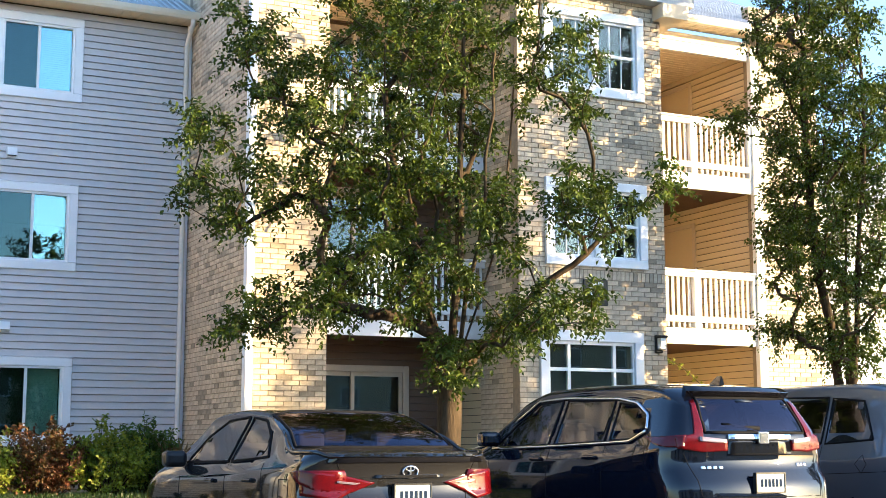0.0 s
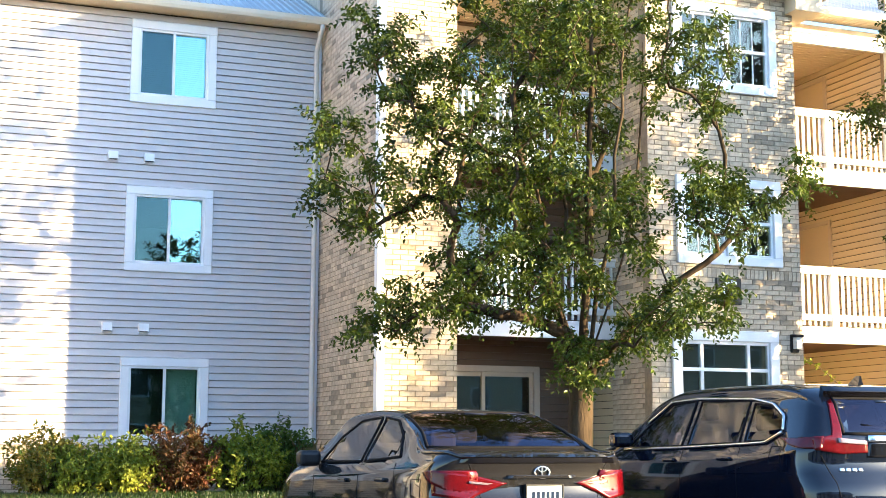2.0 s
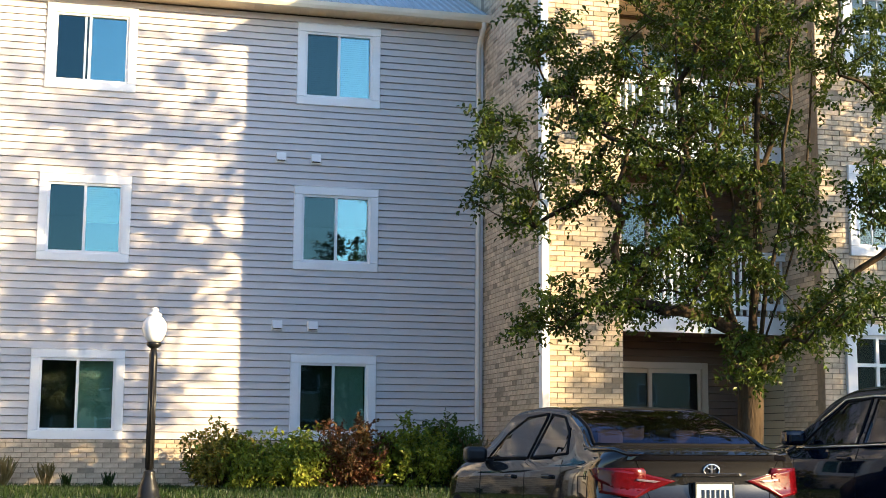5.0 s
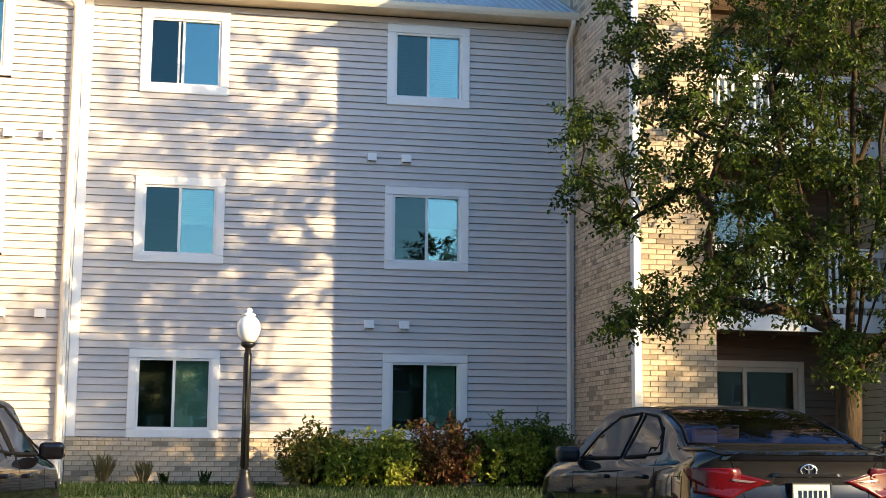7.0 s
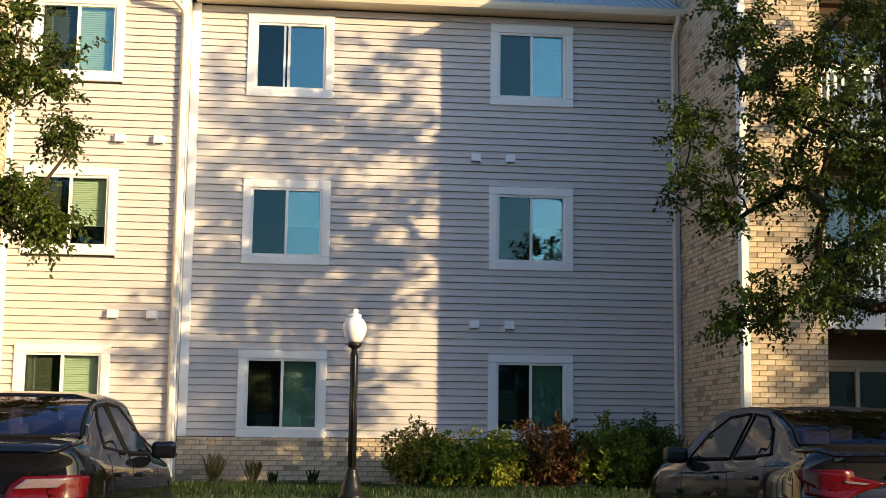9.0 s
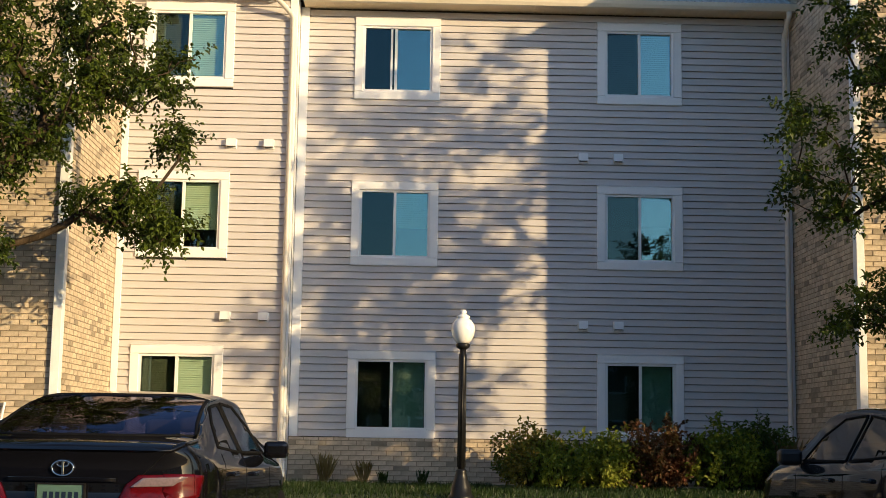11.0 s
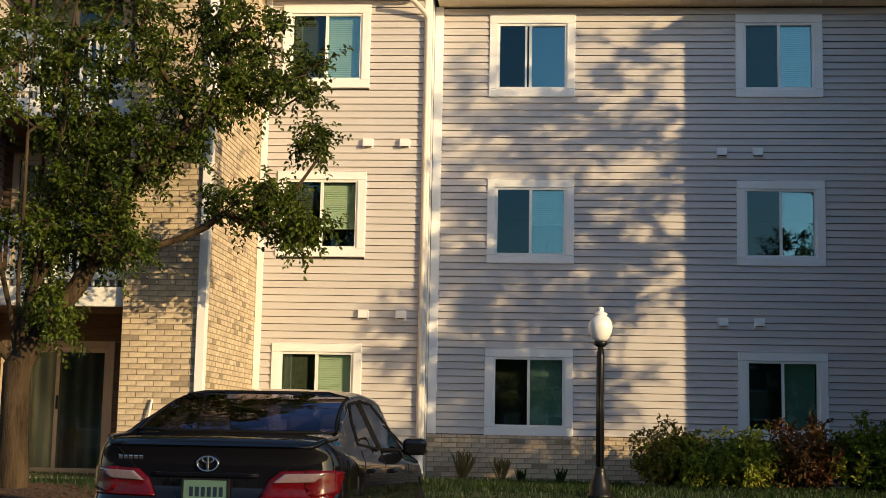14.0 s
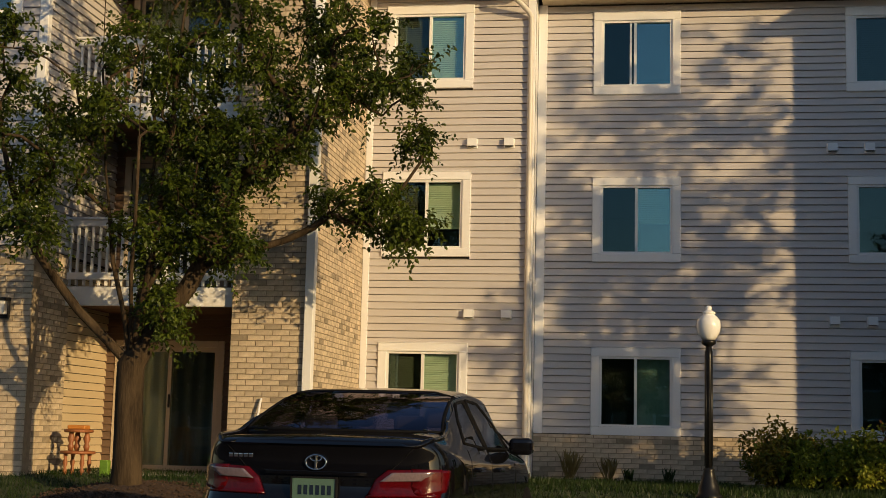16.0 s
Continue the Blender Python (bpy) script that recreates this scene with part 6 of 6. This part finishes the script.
def mound(x, y, r, name, label):
    bm = bm_new()
    n, m = 40, 8
    c = bm.verts.new((x, y, lawn_height(x, y) + 0.045))
    prev = None
    rows = []
    for i in range(1, m + 1):
        rr = r * i / m
        rows.append([bm.verts.new((x + rr * math.cos(2 * math.pi * k / n), y + rr * 0.8 * math.sin(2 * math.pi * k / n), lawn_height(x + rr * math.cos(2 * math.pi * k / n), y + rr * 0.8 * math.sin(2 * math.pi * k / n)) + 0.045 * (1 - (i / m) ** 3) - (0.02 if i == m else 0) + 0.015 * noise.noise((k * 0.9, i * 1.3, x)))) for k in range(n)])
    for k in range(n):
        bm.faces.new((c, rows[0][k], rows[0][(k + 1) % n]))
    for a, b in zip(rows, rows[1:]):
        for k in range(n):
            bm.faces.new((a[k], b[k], b[(k + 1) % n], a[(k + 1) % n]))
    solid(name, bm, MULCH, label, "mulch")


mound(-6.15, 15.85, 1.15, "mulch_bed", "brown mulch mound round the tree")
mound(7.9, 15.85, 1.0, "mulch_bed", "brown mulch mound round the tree")
rnd = random.Random(5)
bm = bm_new()
for k in range(900):
    a, r = rnd.uniform(0, 6.28), 1.15 * rnd.random() ** 0.5
    x, y = -6.15 + r * math.cos(a), 15.85 + 0.8 * r * math.sin(a)
    s = rnd.uniform(0.012, 0.03)
    vs = box(bm, -s, s, -s * 0.4, s * 0.4, -s * 0.2, s * 0.2)
    m = pose(x, y, lawn_height(x, y) + 0.04, rnd.uniform(-40, 40), rnd.uniform(-40, 40), rnd.uniform(0, 180))
    for v in vs:
        v.co = m @ v.co
tagged(part("wood_chips", bm, MULCH), "loose brown wood chips", "mulch", kind="stuff")


# ---- lamp post ----
def lamp_post(x, y):
    z0 = lawn_height(x, y)
    g = thing("street_lamp", "black fluted lamp post with white acorn globe", "lamp", (x, y, z0 - 0.02))
    H = 2.72 - z0 + 0.02
    bm = bm_new()
    lathe(bm, [(0.16, 0), (0.16, 0.05), (0.135, 0.07), (0.12, 0.16), (0.085, 0.26), (0.065, 0.34), (0.07, 0.36), (0.05, 0.38)], sides=20)
    part("base", bm, DARK, g)
    bm = bm_new()
    lathe(bm, [(0.046, 0.37), (0.044, H - 0.62), (0.036, H - 0.50)], sides=12)
    pole = part("pole", bm, DARK, g)
    for k in range(8):
        a = 2 * math.pi * k / 8
        fl = bm_new()
        tube(fl, [(0.044 * math.cos(a), 0.044 * math.sin(a), 0.4), (0.040 * math.cos(a), 0.040 * math.sin(a), H - 0.56)], [0.009, 0.008], 5)
        part("flute", fl, DARK, pole)
    bm = bm_new()
    lathe(bm, [(0.045, H - 0.50), (0.085, H - 0.47), (0.09, H - 0.435), (0.075, H - 0.425)], sides=20)
    part("collar", bm, DARK, g)
    bm = bm_new()
    lathe(bm, [(0.07, H - 0.43), (0.105, H - 0.39), (0.138, H - 0.32), (0.15, H - 0.25), (0.14, H - 0.19), (0.108, H - 0.14), (0.078, H - 0.118), (0.074, H - 0.108), (0.086, H - 0.098), (0.082, H - 0.084), (0.05, H - 0.066), (0.034, H - 0.056), (0.042, H - 0.036), (0.036, H - 0.014), (0.008, H)], sides=28)
    part("globe", bm, GLOBE, g, "white acorn-shaped globe with finial")


GLOBE = mat("milk_globe", (0.90, 0.89, 0.87), 0.25, var=0.03, scale=4, bump=0.0, coat=0.5)
lamp_post(0.68, 17.1)


# ---- patio things ----
def plant_stand(x, y):
    z0 = lawn_height(x, y)
    g = thing("plant_stand", "small orange-brown two-tier wooden stand with turned legs", "stand", (x, y, z0))
    for nm, z, r in (("top", 0.60, 0.20), ("shelf", 0.31, 0.24)):
        bm = bm_new()
        lathe(bm, [(r * 0.9, z - 0.03), (r, z - 0.02), (r, z), (r * 0.94, z + 0.012)], sides=20)
        part(nm, bm, WOOD, g)
    prof = [(0.02, 0), (0.03, 0.06), (0.018, 0.10), (0.034, 0.16), (0.022, 0.22), (0.03, 0.28)]
    for k in range(4):
        a = math.pi / 4 + k * math.pi / 2
        bm = bm_new()
        lathe(bm, prof, 0.17 * math.cos(a), 0.17 * math.sin(a), 10)
        part("leg", bm, WOOD, g)
    for k in range(3):
        a = k * 2 * math.pi / 3
        bm = bm_new()
        lathe(bm, [(r * 1.5, z + 0.322) for r, z in prof[:-1]] + [(0.03, 0.57)], 0.12 * math.cos(a), 0.12 * math.sin(a), 10)
        part("spindle", bm, WOOD, g)
    bm = bm_new()
    rounded_box(bm, -0.13, 0.12, -0.1, 0.1, 0.613, 0.67, 0.012, 1)
    part("flat_box", bm, ORANGE, g, "flat orange boards")


WOOD = mat("orange_wood", (0.30, 0.11, 0.035), 0.5, var=0.25, scale=6, stretch=(1, 1, 0.3))
ORANGE = mat("orange_board", (0.55, 0.22, 0.03), 0.6, var=0.1, scale=6)
plant_stand(-7.72, 17.95)
bm = bm_new()
rounded_box(bm, -0.065, 0.065, -0.05, 0.05, 0, 0.22, 0.016, 2)
for v in bm.verts:
    v.co.x *= 1 - 0.15 * v.co.z
ob = part("garden_bag", bm, mat("lime_bag", (0.14, 0.27, 0.02), 0.5, var=0.3, scale=12))
ob.location = (-7.30, 17.9, lawn_height(-7.30, 17.9))
tagged(ob, "bright lime-green bag standing on the patio", "bag")
bm = bm_new()
box(bm, -8.2, -5.75, YL + 0.2, YC, GZ - 0.2, GZ + 0.028)
solid("pavement", bm, CONCRETE, "pale concrete patio slab in the recess", "patio")
bm = bm_new()
box(bm, 7.5, 10.15, YP + 0.2, YA, GZ - 0.2, GZ + 0.028)
solid("pavement", bm, CONCRETE, "pale concrete patio slab in the recess", "patio")


def utility_box(x, y, z):
    g = thing("utility_box", "grey metal cabinet beside the patio door", "cabinet", (x, y, z))
    bm = bm_new()
    rounded_box(bm, -0.17, 0.17, -0.15, 0.15, 0, 0.46, 0.01, 1)
    part("body", bm, CONCRETE, g)
    bm = bm_new()
    rounded_box(bm, -0.15, 0.15, -0.162, -0.15, 0.03, 0.21, 0.004, 1)
    rounded_box(bm, -0.15, 0.15, -0.162, -0.15, 0.24, 0.43, 0.004, 1)
    part("door_panel", bm, GUTTER, g)


utility_box(-6.05, 19.6, GZ + 0.028)

# doors on the side wall of the far balconies
for k, z in enumerate((3.06, 5.72)):
    g = thing(f"door_{20 + k}", "plain tan storage door on the balcony's side wall", "door", (15.32, 20.85, z), kind="structure")
    bm = bm_new()
    rounded_box(bm, -0.03, 0.0, -0.45, 0.45, 0, 2.03, 0.005, 1)
    part("door_leaf", bm, SIDING_TAN, g)
    for nm, q in (("casing", (-0.53, -0.45, 0, 2.11)), ("casing", (0.45, 0.53, 0, 2.11)), ("head_casing", (-0.449, 0.449, 2.03, 2.11))):
        bm = bm_new()
        rounded_box(bm, -0.045, 0.0, q[0], q[1], q[2], q[3], 0.005, 1)
        part(nm, bm, DOORTAN, g)

# hanging vine under the far balcony
rnd = random.Random(9)
g = thing("hanging_vine", "thin yellow-green vine trailing under the balcony", "plant", (13.6, 18.5, 2.42))
bm, lv = bm_new(), Leaves()
pts = [Vector((-0.55 + 0.13 * k, 0, 0.10 - 0.055 * k + 0.10 * math.sin(k * 0.5))) for k in range(12)]
tube(bm, pts, [0.008] * 12, 5)
part("stem", bm, BARK, g)
for p in pts:
    for k in range(7):
        d = unit(rnd)
        n = d.orthogonal().normalized()
        lv.add(p + unit(rnd) * 0.02, d, n, 0.06, 0.04)
part("foliage", lv.mesh("foliage", SHRUB_LEAF), SHRUB_LEAF, g)

# ---- neighbouring houses ----
def house(name, label, x0, x1, y0, y1, h, front, cols, wall_mat):
    """A three-storey neighbour with windows on the side that faces the parking lot (front: -1 looks to -y, 1 to +y)."""
    g = thing(name, label, "building", ((x0 + x1) / 2, (y0 + y1) / 2, 0.0))
    hx, hy = (x1 - x0) / 2, (y1 - y0) / 2
    bm = bm_new()
    box(bm, -hx, hx, -hy, hy, 0, h)
    part("wall", bm, wall_mat, g)
    bm = bm_new()
    r = [bm.verts.new(p) for p in ((-hx - .5, -hy - .5, h), (hx + .5, -hy - .5, h), (hx + .5, hy + .5, h), (-hx - .5, hy + .5, h), (-hx + 1, 0, h + hy * 0.5), (hx - 1, 0, h + hy * 0.5))]
    for f in ((0, 1, 5, 4), (2, 3, 4, 5), (1, 2, 5), (3, 0, 4), (3, 2, 1, 0)):
        bm.faces.new([r[k] for k in f])
    part("roof", bm, ROOF, g)
    for k in range(cols):
        for z in (0.9, 3.65, 6.4):
            xx = -hx + (k + 0.5) * 2 * hx / cols
            yf = front * hy
            bm = bm_new()
            box(bm, xx - 0.7, xx + 0.7, min(yf, yf + front * 0.04), max(yf, yf + front * 0.04), z, z + 1.37)
            w = part("window", bm, WHITE, g)
            bm = bm_new()
            box(bm, xx - 0.56, xx + 0.56, min(yf + front * 0.041, yf + front * 0.05), max(yf + front * 0.041, yf + front * 0.05), z + 0.13, z + 1.24)
            part("pane", bm, mat("far_glass", (0.16, 0.15, 0.12), 0.05, var=0.1, scale=2, bump=0), w)
    return g


house("apartment_house", "long tan three-storey apartment house across the lot", -50, 20, -44, -31, 8.2, 1, 20, SIDING_TAN)
# unseen block, added to keep the bright low sky out of the entrance panes
house("apartment_house", "unseen tan apartment house added to screen off the low sky", 30, 74, -56, -45, 8.2, 1, 12, SIDING_TAN)
house("apartment_house", "tan three-storey apartment house beyond the trees", 26, 46, 30, 40, 8.2, -1, 6, SIDING)
for z in (3.02, 5.7):
    balcony(26.2, 31.5, 29.2, 30.0, z, (-1.5, 1.5))

# a cup on the sill of the open window
bm = bm_new()
lathe(bm, [(0.035, 0), (0.045, 0.09), (0.047, 0.10), (0.040, 0.098), (0.03, 0.01)], sides=16)
ob = part("cup", bm, WHITE)
ob.location = (-0.52, YA + 0.09, HEADS[2] - WIN_H + CASE - 0.034)
tagged(ob, "small white cup standing on the window sill", "cup")

# a plastic pipe leaning on the western pier
bm = bm_new()
tube(bm, [(-5.36, 17.98, 0.38), (-5.24, 18.16, 1.50)], [0.016, 0.016], 8)
ob = part("plastic_pipe", bm, WHITE)
tagged(ob, "thin white plastic pipe leaning on the brick pier", "pipe")
wall_lantern(-6.12, YRW, 2.32)
